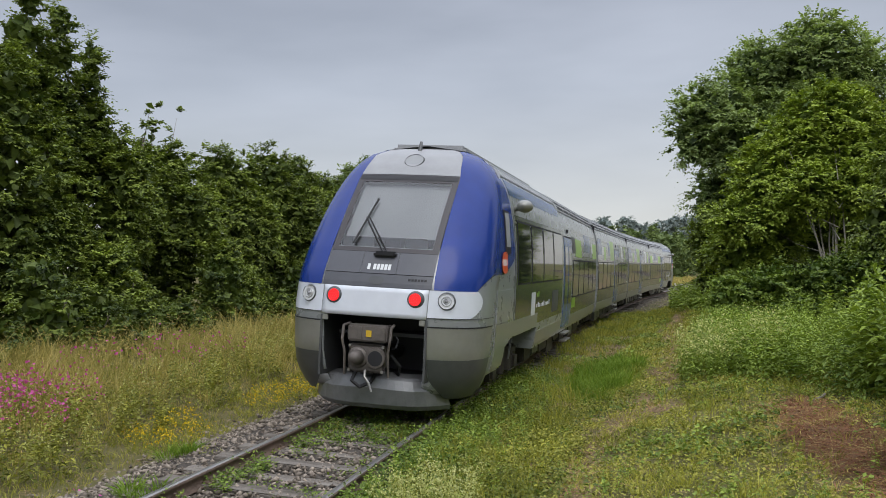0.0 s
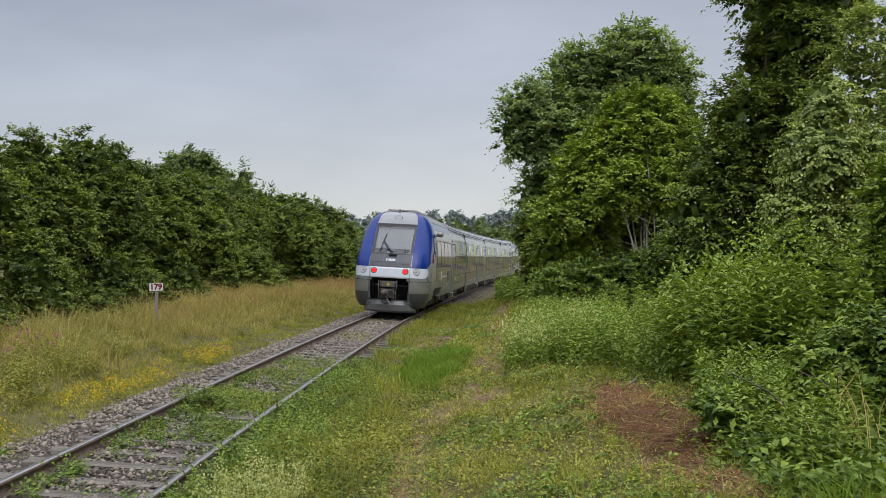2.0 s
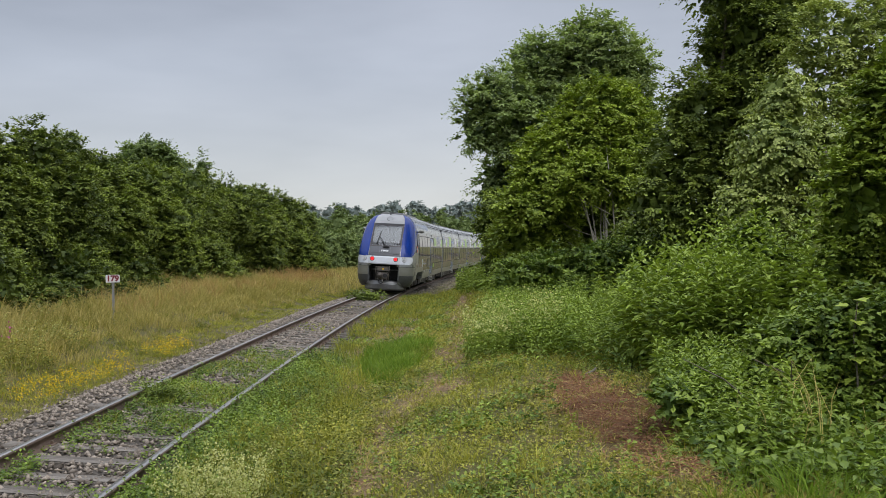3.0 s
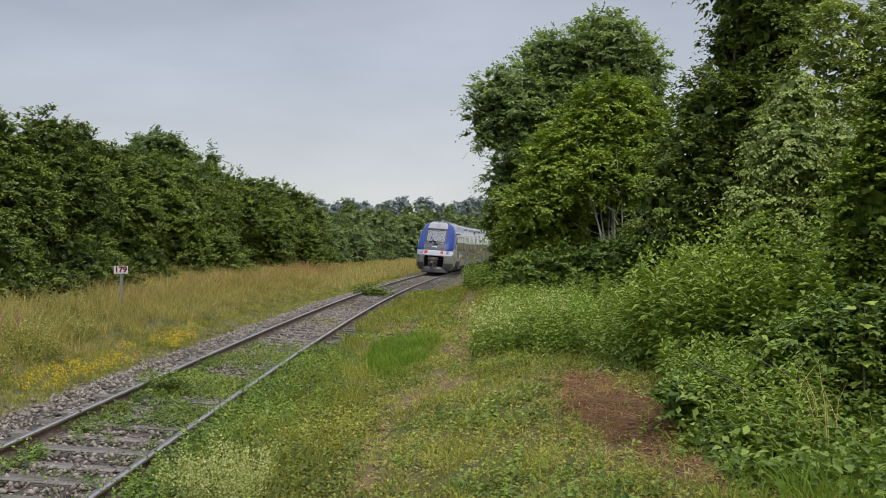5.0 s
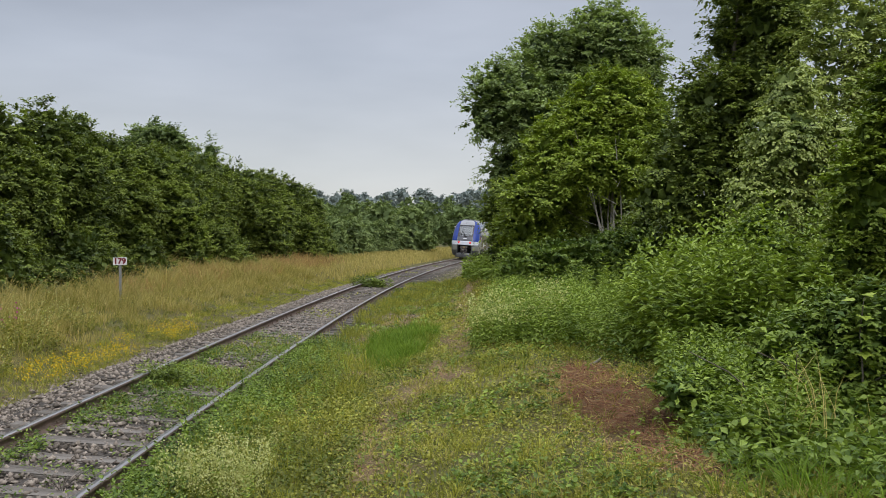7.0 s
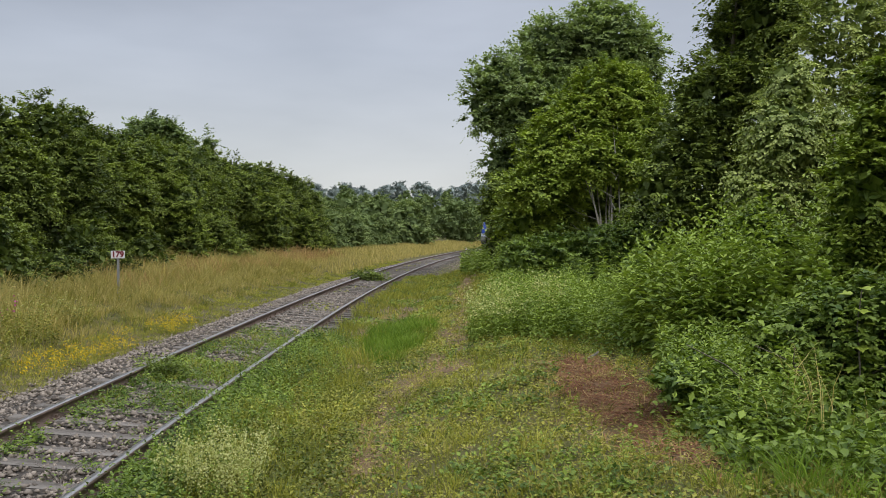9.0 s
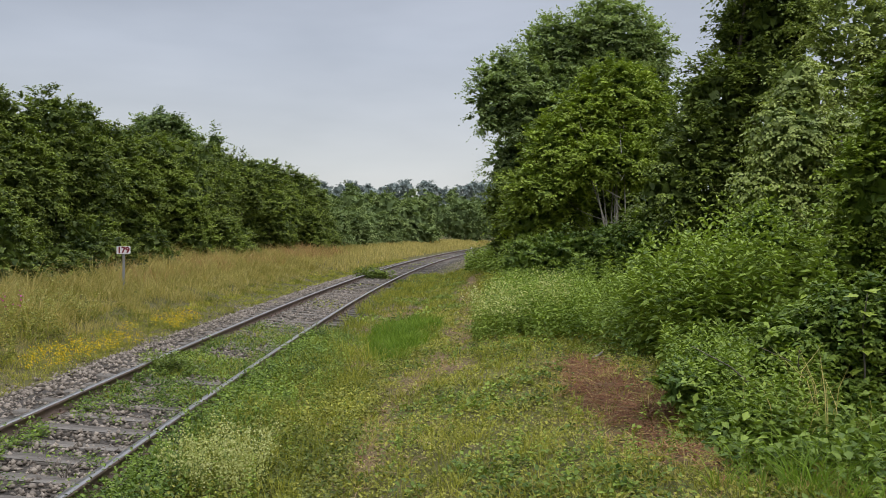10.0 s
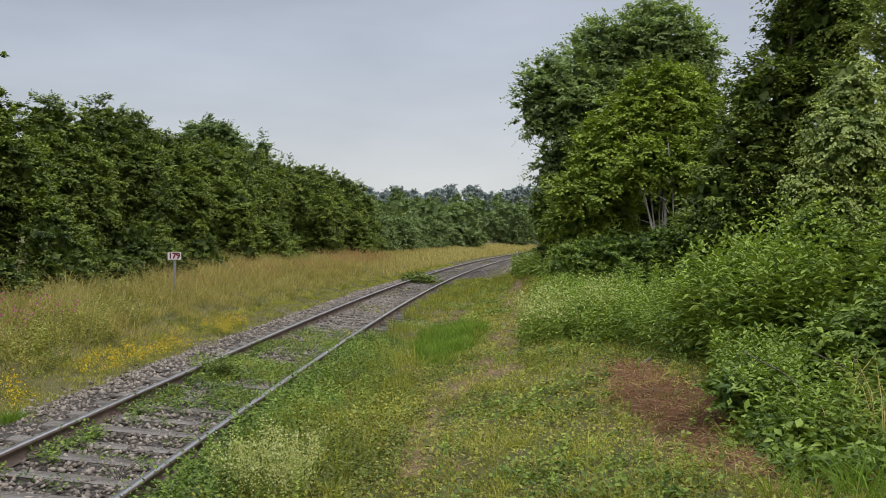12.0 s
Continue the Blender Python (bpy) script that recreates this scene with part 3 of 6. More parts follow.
def lower_gear(parent, y0, y1):
    """boxes and pipes under the floor"""
    rng = random.Random(int(y0 * 10) + 3)
    y = y0
    while y < y1 - 0.8:
        w = rng.uniform(0.6, 1.4)
        h = rng.uniform(0.30, 0.48)
        for sx in (-1, 1):
            part("underfloor_box", boxed((sx * 0.9 - 0.3, y, 0.66 - h), (sx * 0.9 + 0.3, min(y + w, y1) - 0.06, 0.68), 0.02), rng.choice([M_DARKGREY, M_IRON, M_IRON]), parent)
        y += w + rng.uniform(0.05, 0.2)


def livery(parent, y0, y1, sign, upper=True):
    """blocks of navy, lime and white film above the windows"""
    rng = random.Random(int(y0 * 7) + 11)
    y = y0
    pattern = [M_NAVY, M_GREEN, M_NAVY, M_LIVERYW, M_GREEN]
    k = rng.randrange(5)
    while y < y1 - 0.3:
        w = min(rng.choice([0.45, 0.7, 1.3, 1.7]), y1 - y)
        side_strip("livery_block", parent, y, y + w, rng.choice([2.52, 2.52, 2.7]), rng.choice([3.02, 3.22, 3.3]), pattern[k % 5], sign, 0.006, nz=4)
        k += 1
        y += w + rng.choice([0.02, 0.6, 1.1])


def end_car(lamps=True):
    """a cab car; y runs from the cab front into the car, x to the right as one looks along it"""
    car = tagged(new("train_car"), "blue, white and grey diesel railcar end unit with cab", "train car", group="cars of the train")
    wheels = []
    L = 19.95
    shell(car, 2.9, 5.7, low=1.06)
    shell(car, 5.7, L, "rear_body")
    mouth = lambda u, z: abs(u * half_width(z)) < 0.76 and 0.55 < z < 1.45
    # skin of the cab
    part("cab_skin", patch(-1.0, 1.0, 0.42, 4.15, 44, 46, 0.0, 0.02, skip=lambda u, z: mouth(u, z) or (abs(u * half_width(z)) < 0.80 and 2.42 < z < 3.53) or (abs(u * half_width(z)) < 0.7 and z < 1.45)), M_SILVER, car, "silver-grey cab shell", True)
    for sg in (-1, 1):
        bm = bmesh.new()
        zs = np.linspace(0.62, 4.15, 24)
        rows = []
        for z in zs:
            p = nose(sg, z)
            rows.append([bm.verts.new((p.x, p.y + ((2.95 if z > 1.0 else 2.3) - p.y) * k / 3, z)) for k in range(4)])
        for r0, r1 in zip(rows, rows[1:]):
            for k in range(3):
                bm.faces.new((r0[k], r0[k + 1], r1[k + 1], r1[k]))
        part("cab_side", bm, M_SILVER, car, smooth=True)
    bm = bmesh.new()
    rows = []
    for yy in np.linspace(2.3, 2.95, 3):
        rows.append([bm.verts.new((sx * half_width(z), yy, z)) for sx, z in [(1, q) for q in (3.75, 3.95, 4.08, 4.16)] + [(-1, q) for q in (4.16, 4.08, 3.95, 3.75)]])
    for r0, r1 in zip(rows, rows[1:]):
        for k in range(7):
            bm.faces.new((r0[k], r0[k + 1], r1[k + 1], r1[k]))
    part("cab_roof", bm, M_ROOFWHITE, car, smooth=True)
    # blue pillars, running back on to the sides in a point
    for sg in (-1, 1):
        inner = lambda z: np.interp(z, [1.86, 2.41, 3.55, 3.95, 4.08], [0.83, 0.81, 0.80, 0.72, 0.56]) / half_width(z)
        outer = lambda z: float(np.interp(z, [1.88, 2.12], [0.915, 0.995]))
        lo, hi = (inner, outer) if sg > 0 else ((lambda z: -outer(z)), (lambda z: -inner(z)))
        part("blue_pillar", patch(lo, hi, 1.88, 4.06, 14, 24, 0.012, 0.0), M_BLUE, car, "glossy blue cab pillar", True)
        bm = bmesh.new()
        top = []
        for z in np.linspace(1.88, 3.88, 24):
            p = nose(sg * outer(z), z, 0.012)
            q = float(np.interp(z, [1.88, 2.06, 2.20, 2.37, 2.6, 3.3, 3.7, 3.88], [0.0, 1.6, 2.30, 2.90, 2.86, 2.76, 2.66, 2.55]))
            top.append([bm.verts.new((sg * (abs(p.x) + 0.002), p.y + (max(q, p.y + 0.02) - p.y) * k / 3, z)) for k in range(4)])
        for r0, r1 in zip(top, top[1:]):
            for k in range(3):
                bm.faces.new((r0[k], r0[k + 1], r1[k + 1], r1[k]))
        part("blue_side", bm, M_BLUE, car, "glossy blue cab flank", True)
        # white lamp panel
        a, b = 0.775, 0.985
        lo, hi = (lambda z: x_to_u(a, z), lambda z: min(b + 0.0, 0.80 + 0.155 * math.sqrt(max(0, 1 - ((z - 1.72) / 0.26) ** 2)))) if sg > 0 else (lambda z: -min(b, 0.80 + 0.155 * math.sqrt(max(0, 1 - ((z - 1.72) / 0.26) ** 2))), lambda z: -x_to_u(a, z))
        part("lamp_panel", patch(lo, hi, 1.50, 1.875, 12, 8, 0.016, 0.0), M_WHITE, car, "white lamp panel", True)
        # lower wings: lighter above, darker below
        lo, hi = (lambda z: x_to_u(0.77, z), 0.999) if sg > 0 else (-0.999, lambda z: -x_to_u(0.77, z))
        part("wing", patch(lo, hi, 0.92, 1.36, 14, 6, 0.012, 0.0), M_LOWGREY, car, "grey lower front wing", True)
        part("wing_skirt", patch(lambda z: (x_to_u(float(np.interp(z, [0.3, 0.6, 0.92], [1.0, 0.80, 0.77])), z) if sg > 0 else -0.999), lambda z: (0.999 if sg > 0 else -x_to_u(float(np.interp(z, [0.3, 0.6, 0.92], [1.0, 0.80, 0.77])), z)), 0.34, 0.918, 14, 6, 0.012, 0.0), M_DARKGREY, car, "dark grey lower skirt", True)
        part("wing_seam", patch(lo, hi, 1.362, 1.38, 14, 1, 0.016, 0.0), M_BLACK, car)
        part("panel_seam", patch(lo, hi, 1.492, 1.50, 14, 1, 0.016, 0.0), M_BLACK, car)
        # cheek of the coupler bay
        bm = boxed((sg * 0.77 - 0.015, 0.02, 0.6), (sg * 0.77 + 0.015, 1.2, 1.46))
        part("bay_cheek", bm, M_DARKGREY, car)
        # skirts of the cab side
        for nm, z0, z1, mt in (("side_skirt", 0.66, 1.36, M_LOWGREY), ("side_band", 1.38, 1.88, M_SILVER)):
            side_strip(nm, car, 1.42, 2.3 if nm == "side_skirt" else 2.85, z0, z1, mt, sg, 0.012)
        # lamps
        for nm, x, red in (("head_lamp", 1.005, False), ("tail_lamp", 0.594, True)):
            p = nose(sg * x_to_u(x, 1.735), 1.735, 0.016)
            n_out = Vector((0.28 * sg if not red else 0.05 * sg, -1, 0.12)).normalized()
            rot = Matrix.Translation(p) @ n_out.to_track_quat("Z", "Y").to_matrix().to_4x4()
            bm = bmesh.new()
            r = 0.090 if red else 0.108
            ring = bmesh.ops.create_cone(bm, cap_ends=False, segments=32, radius1=r + (0.042 if red else 0.024), radius2=r, depth=0.05, matrix=rot @ pose(0, 0, 0.012))
            lamp = part(nm, bm, M_DARKGREY, car, "round red tail lamp, lit" if red else "round clear headlamp, unlit", True)
            bm = bmesh.new()
            if red:
                bmesh.ops.create_cone(bm, cap_ends=True, segments=32, radius1=r, radius2=r * 0.94, depth=0.02, matrix=rot @ pose(0, 0, 0.022))
                part("lamp_glass", bm, M_RED, lamp)
                bm = bmesh.new()
                for ringn, rr in ((6, 0.025), (12, 0.050), (18, 0.074)):
                    for h in range(ringn):
                        an = 6.2832 * h / ringn
                        bmesh.ops.create_icosphere(bm, subdivisions=1, radius=0.009, matrix=rot @ pose(rr * math.cos(an), rr * math.sin(an), 0.033))
                part("lamp_beads", bm, M_REDDOT, lamp)
            else:
                bmesh.ops.create_circle(bm, cap_ends=True, segments=32, radius=r, matrix=rot @ pose(0, 0, 0.024))
                part("reflector", bm, M_CHROME, lamp)
                bm = bmesh.new()
                for rr in (0.045, 0.075):
                    bmesh.ops.create_cone(bm, cap_ends=False, segments=32, radius1=rr, radius2=rr - 0.012, depth=0.014, matrix=rot @ pose(0, 0, 0.031))
                part("reflector_ring", bm, M_POSTGREY, lamp, smooth=True)
                bm = bmesh.new()
                bmesh.ops.create_uvsphere(bm, u_segments=16, v_segments=8, radius=0.026, matrix=rot @ pose(0, 0, 0.022))
                part("bulb", bm, M_ROOFWHITE, lamp, smooth=True)
    # white centre panel and the dark panels above it
    part("centre_panel", patch(lambda z: x_to_u(-0.765, z), lambda z: x_to_u(0.765, z), 1.47, 1.875, 16, 6, 0.020, 0.02), M_WHITE, car, "white panel between the lamps", True)
    part("grille_band", patch(lambda z: x_to_u(-0.80, z), lambda z: x_to_u(0.80, z), 1.885, 2.06, 12, 3, 0.014, 0.015), M_PANEL, car, "anthracite trim band")
    for a, b in ((-0.80, -0.268), (-0.26, 0.262), (0.27, 0.80)):
        part("nose_panel", patch(lambda z: x_to_u(a, z), lambda z: x_to_u(b, z), 2.07, 2.37, 8, 4, 0.014, 0.015), M_PANEL, car, "anthracite nose panel")
    part("ring_badge", patch(lambda z: x_to_u(-0.11 * math.sqrt(max(0, 1 - ((z - 1.975) / 0.062) ** 2)) - 0.002, z), lambda z: x_to_u(0.11 * math.sqrt(max(0, 1 - ((z - 1.975) / 0.062) ** 2)) + 0.002, z), 1.915, 2.035, 6, 10, 0.018, 0.0), M_DARKGREY, car, "oval badge outline")
    # fleet number and maker's words as plain bars
    xs = -0.17
    for w in (0.05, 0.0, 0.05, 0.05, 0.05, 0.05, 0.05):
        if w:
            x0 = xs
            part("number_bar", patch(lambda z: x_to_u(x0, z), lambda z: x_to_u(x0 + 0.042, z), 2.12, 2.20, 1, 2, 0.020, 0.0), M_LIVERYW, car)
        xs += 0.055 if w else 0.03
    for k in range(6):
        x0 = 0.46 + k * 0.045
        part("letter_bar", patch(lambda z: x_to_u(x0, z), lambda z: x_to_u(x0 + 0.035, z), 1.985, 2.015, 1, 1, 0.018, 0.0), M_BLACK, car)
    # windscreen: rubber frame, pane
    fr = lambda z: np.interp(z, [2.37, 3.58], [0.80, 0.80])
    part("windscreen_frame", patch(lambda z: x_to_u(-fr(z), z), lambda z: x_to_u(fr(z), z), 2.375, 3.585, 14, 20, 0.010, 0.03,
         skip=lambda u, z: abs(u * half_width(z)) < 0.70 and 2.46 < z < 3.49), M_FRAME, car, "dark windscreen surround")
    part("top_blind", patch(lambda z: x_to_u(-0.78, z), lambda z: x_to_u(0.78, z), 3.50, 3.57, 10, 2, 0.016, 0.0), M_BLACK, car)
    pane = part("windscreen", patch(lambda z: x_to_u(-0.74, z), lambda z: x_to_u(0.74, z), 2.42, 3.52, 12, 12, 0.006, 0.0), M_SCREEN, car, "sloping windscreen pane", True)
    pane.visible_shadow = False
    # cab inside
    part("cab_back", boxed((-1.2, 2.5, 1.2), (1.2, 2.56, 3.8)), M_CABIN, car, "pale grey cab rear wall")
    part("cab_floor", boxed((-1.2, 0.7, 1.15), (1.2, 2.5, 1.2)), M_CABDARK, car)
    bm = boxed((-0.95, 0.62, 2.0), (0.95, 1.2, 2.45), 0.12)
    part("dashboard", bm, M_CABIN, car, "pale dashboard", True)
    part("sun_blind", patch(lambda z: x_to_u(-0.72, z), lambda z: x_to_u(0.72, z), 2.62, 3.5, 8, 8, -0.10, 0.004), M_BLIND, car, "lowered pale blind")
    for sx in (-0.42, 0.48):
        part("cab_seat", boxed((sx - 0.25, 1.75, 1.6), (sx + 0.25, 2.0, 2.9), 0.1), M_CABDARK, car, "driver's seat back", True)
    # white cap over the windscreen, round marker lamp, aerial, roof
    part("roof_cap", patch(lambda z: x_to_u(-np.interp(z, [3.59, 3.95, 4.08, 4.14], [0.79, 0.71, 0.55, 0.16]), z), lambda z: x_to_u(np.interp(z, [3.59, 3.95, 4.08, 4.14], [0.79, 0.71, 0.55, 0.16]), z), 3.59, 4.13, 14, 14, 0.014, 0.0), M_ROOFWHITE, car, "pale grey roof cap", True)
    p = nose(0, 3.83, 0.02)
    rot = Matrix.Translation(p) @ Vector((0, -0.72, 0.70)).to_track_quat("Z", "Y").to_matrix().to_4x4()
    bm = bmesh.new()
    bmesh.ops.create_cone(bm, cap_ends=False, segments=32, radius1=0.168, radius2=0.148, depth=0.03, matrix=rot)
    lamp = part("roof_lamp", bm, M_DARKGREY, car, "round roof lamp with clear lens, unlit", True)
    bm = bmesh.new()
    bmesh.ops.create_cone(bm, cap_ends=True, segments=32, radius1=0.15, radius2=0.15, depth=0.012, matrix=rot)
    part("lamp_glass", bm, M_BLIND, lamp)
    bm = bmesh.new()
    tube(bm, (-0.04, 2.05, 4.02), (-0.04, 2.10, 4.20), 0.045, 0.02)
    part("aerial", bm, M_DARKGREY, car, "short dark roof aerial")
    part("roof_hump", boxed((-0.62, 2.42, 4.03), (0.62, 9.7, 4.20), 0.06), M_ROOFWHITE, car, "grey roof equipment cover")
    # wiper
    a = nose(x_to_u(0.02, 2.36), 2.36, 0.05)
    elbow = nose(x_to_u(-0.40, 2.86), 2.86, 0.07)
    bm = bmesh.new()
    tube(bm, a, elbow, 0.013)
    tube(bm, a + Vector((0.06, 0, 0)), elbow + Vector((0.05, 0, 0)), 0.011)
    wiper = part("wiper", bm, M_BLACK, car, "black parallel-arm windscreen wiper")
    bm = bmesh.new()
    tube(bm, nose(x_to_u(-0.47, 2.48), 2.48, 0.05), nose(x_to_u(-0.32, 3.16), 3.16, 0.05), 0.016)
    part("blade", bm, M_BLACK, wiper)
    bm = boxed((-0.12, a.y - 0.05, 2.30), (0.22, a.y + 0.1, 2.39), 0.03)
    part("wiper_base", bm, M_BLACK, wiper)
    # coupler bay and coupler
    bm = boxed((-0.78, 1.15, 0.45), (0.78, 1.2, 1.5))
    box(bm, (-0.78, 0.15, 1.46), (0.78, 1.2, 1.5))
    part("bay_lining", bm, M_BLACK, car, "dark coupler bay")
    bm = boxed((-0.30, -0.16, 1.13), (0.27, 0.14, 1.36), 0.02)
    box(bm, (-0.27, -0.172, 1.16), (-0.09, -0.155, 1.33), 0.005)
    box(bm, (0.09, -0.172, 1.16), (0.24, -0.155, 1.33), 0.005)
    coupler = part("coupler", bm, M_COUPLER, car, "dirty automatic coupler with hatch")
    # face plate with a cone and a cup, bolted at its corners
    bm = boxed((-0.29, -0.13, 0.70), (0.25, -0.06, 1.10), 0.035)
    box(bm, (-0.22, -0.06, 0.74), (0.18, 0.2, 1.06), 0.02)
    part("coupler_head", bm, M_COUPLER, coupler, "worn coupler face plate")
    bm = bmesh.new()
    tube(bm, (-0.14, -0.17, 0.91), (-0.14, -0.12, 0.91), 0.135, 0.15, 24)
    tube(bm, (-0.14, -0.36, 0.92), (-0.14, -0.15, 0.91), 0.06, 0.115, 20)
    part("coupler_cone", bm, M_COUPLER, coupler, "worn steel coupling cone", True)
    bm = bmesh.new()
    tube(bm, (0.12, -0.165, 0.91), (0.12, -0.12, 0.91), 0.135, 0.145, 24)
    part("cup_rim", bm, M_COUPLER, coupler)
    bm = bmesh.new()
    tube(bm, (0.12, -0.170, 0.91), (0.12, -0.160, 0.91), 0.105, n=24)
    part("coupler_cup", bm, M_BLACK, coupler)
    for bx, bz in ((-0.26, 0.73), (-0.26, 1.07), (0.22, 0.73), (0.22, 1.07), (-0.02, 0.72)):
        bm = bmesh.new()
        tube(bm, (bx, -0.155, bz), (bx, -0.12, bz), 0.022, n=6)
        part("bolt", bm, M_PALEIRON, coupler)
    for sx in (-0.34, 0.30):
        bm = bmesh.new()
        limb(bm, [(sx, 0.05, 1.36), (sx * 1.08, -0.14, 1.34), (sx * 1.08, -0.18, 1.15), (sx * 0.98, -0.15, 0.98), (sx, -0.10, 0.66)], 0.022, 0.018, 8)
        part("side_arm", bm, M_COUPLER, coupler)
    bm = bmesh.new()
    limb(bm, [(-0.02, -0.16, 0.74), (0.0, -0.22, 0.66), (0.07, -0.24, 0.58), (0.12, -0.26, 0.47)], 0.020, 0.016, 8)
    part("coupler_lever", bm, M_PALEIRON, coupler, "pale release lever")
    bm = bmesh.new()
    limb(bm, [(-0.18, -0.05, 0.74), (-0.22, -0.12, 0.58), (-0.10, -0.12, 0.50), (0.02, -0.02, 0.56), (0.04, 0.2, 0.7)], 0.028, 0.028, 8)
    limb(bm, [(0.36, -0.02, 1.22), (0.42, -0.10, 1.18), (0.40, -0.12, 1.08), (0.34, -0.05, 1.04)], 0.012, 0.012, 6)
    limb(bm, [(0.30, 0.0, 0.95), (0.40, 0.1, 0.80), (0.34, 0.25, 0.66), (0.22, 0.5, 0.66)], 0.022, 0.022, 7)
    part("hoses", bm, M_BLACK, coupler, "black looped brake hoses")
    part("warning_plate", boxed((-0.03, -0.168, 1.20), (0.05, -0.158, 1.29)), M_YELLOW, coupler, "yellow warning plate")
    bm = boxed((-0.16, 0.1, 0.82), (0.14, 1.2, 1.0), 0.03)
    part("drawbar", bm, M_IRON, coupler)
    for sx in (-0.71, 0.71):
        part("bay_bracket", boxed((sx - 0.04, 0.0, 1.385), (sx + 0.04, 0.04, 1.465), 0.006), M_LOWGREY, car, "grey bracket plate")
    # plough
    bm = bmesh.new()
    prof = [(0.62, 0.50, 0.74), (0.60, 0.14, 0.86), (0.57, 0.09, 0.89), (0.44, 0.05, 0.97), (0.24, 0.12, 1.02), (0.17, 0.20, 1.00), (0.15, 0.34, 0.96)]
    rows = []
    for z, y, w in prof:
        rows.append([bm.verts.new((w * q, y + 0.52 * abs(q) ** 3.4, z + (0.04 * (1 - abs(q)) if z > 0.4 else 0.0))) for q in np.linspace(-1, 1, 17)])
    for r0, r1 in zip(rows, rows[1:]):
        for k in range(16):
            bm.faces.new((r0[k], r0[k + 1], r1[k + 1], r1[k]))
    bmesh.ops.recalc_face_normals(bm, faces=bm.faces)
    bmesh.ops.solidify(bm, geom=list(bm.faces), thickness=0.02)
    part("plough", bm, M_PLOW, car, "grey snow-plough apron")
    # black box added behind the plough to stand in for shade
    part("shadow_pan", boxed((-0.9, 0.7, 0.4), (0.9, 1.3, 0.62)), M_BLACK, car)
    # sides
    for sg in (-1, 1):
        side_strip("seam", car, 2.95, 2.98, 0.7, 3.5, M_DARKGREY, sg, 0.008)
        w = side_strip("cab_window", car, 1.98, 2.42, 2.45, 3.14, M_BLACK, sg, 0.022, "narrow cab side window")
        side_strip("pane", w, 2.04, 2.36, 2.56, 3.10, M_BLIND, sg, 0.028)
        bm = bmesh.new()
        pts = [(1.90 + 0.24 * math.copysign(abs(math.cos(q)) ** (0.8 if math.cos(q) < 0 else 0.35), math.cos(q)), 2.31 + 0.17 * math.copysign(abs(math.sin(q)) ** 0.6, math.sin(q))) for q in np.linspace(0, 6.2832, 28)[:-1]]
        bm.faces.new([bm.verts.new((sg * (half_width(z) + 0.022), y, z)) for y, z in pts])
        part("emblem", bm, M_ORANGE, car, "orange-red rounded operator emblem")
        for k in range(4):
            side_strip("emblem_bar", car, 1.74 + k * 0.085, 1.79 + k * 0.085, 2.26, 2.36, M_LIVERYW, sg, 0.026, nz=1)
        bm = bmesh.new()
        bmesh.ops.create_uvsphere(bm, u_segments=16, v_segments=10, radius=1.0, matrix=pose(sg * 1.53, 3.2, 3.28) @ Matrix.Diagonal((0.14, 0.24, 0.11, 1)))
        tube(bm, (sg * 1.3, 3.25, 3.22), (sg * 1.5, 3.2, 3.27), 0.05)
        part("camera_pod", bm, M_LOWGREY, car, "streamlined rear-view camera pod", True)
        band = side_strip("window_band", car, 3.08, 9.75, 1.14, 3.12, M_SIDEDARK, sg, 0.006, "dark panel around the windows")
        for y0, y1 in ((3.22, 4.62), (4.78, 6.22), (6.38, 7.86), (8.0, 9.55)):
            window(car, y0, y1, 1.93, 3.04, sg)
        side_strip("region_emblem", car, 4.85, 5.32, 1.32, 1.76, M_LIVERYW, sg, 0.010, "white region emblem panel")
        for k, (a, b, z) in enumerate(((5.5, 6.1, 1.66), (5.5, 7.6, 1.45))):
            for q in range(int((b - a) / 0.2)):
                side_strip("letter_bar", car, a + q * 0.2, a + q * 0.2 + (0.09, 0.12, 0.07)[q % 3], z, z + (0.07, 0.10, 0.07, 0.06)[q % 4], M_GREEN if k == 0 else M_LIVERYW, sg, 0.010, nz=1)
        side_strip("hatch", car, 7.9, 8.9, 1.25, 1.72, M_DARKGREY, sg, 0.012, "small service hatch")
        side_strip("lower_panel", car, 5.75, L - 0.1, 0.66, 0.97, M_LOWGREY, sg, 0.004)
        side_strip("sill_panel", car, 2.32, 5.72, 1.08, 1.34, M_LOWGREY, sg, 0.008)
        door(car, 10.05, 11.75, sg)
        side_strip("display", car, 11.95, 12.7, 2.62, 3.05, M_DARKGREY, sg, 0.012, "dark destination display")
        livery(car, 12.75, L - 0.2, sg)
        livery_low = side_strip("lime_block", car, 12.0, 12.9, 1.15, 1.45, M_GREEN, sg, 0.006)
        band = side_strip("window_band", car, 11.9, L - 0.1, 0.98, 3.24, M_SIDEDARK, sg, 0.003)
        for k in range(5):
            window(car, 12.1 + k * 1.54, 12.1 + k * 1.54 + 1.42, 1.42, 2.44, sg)
        side_strip("roof_band", car, 2.9, 9.7, 3.44, 3.70, M_NAVY, sg, 0.004)
        side_strip("roof_edge", car, 2.5, 9.8, 3.74, 3.92, M_DARKGREY, sg, 0.008)
        for k in range(20):
            side_strip("roof_slat", car, 2.7 + k * 0.35, 2.7 + k * 0.35 + 0.24, 3.77, 3.89, M_PALEGRILLE, sg, 0.014, nz=1)
        part("side_box", boxed((sg * 1.47 - 0.02, 1.9, 1.46), (sg * 1.47 + 0.012, 2.35, 1.72), 0.006), M_LOWGREY, car)
    roof_gear(car, 9.9, L - 0.2)
    bogie(car, 4.0, wheels)
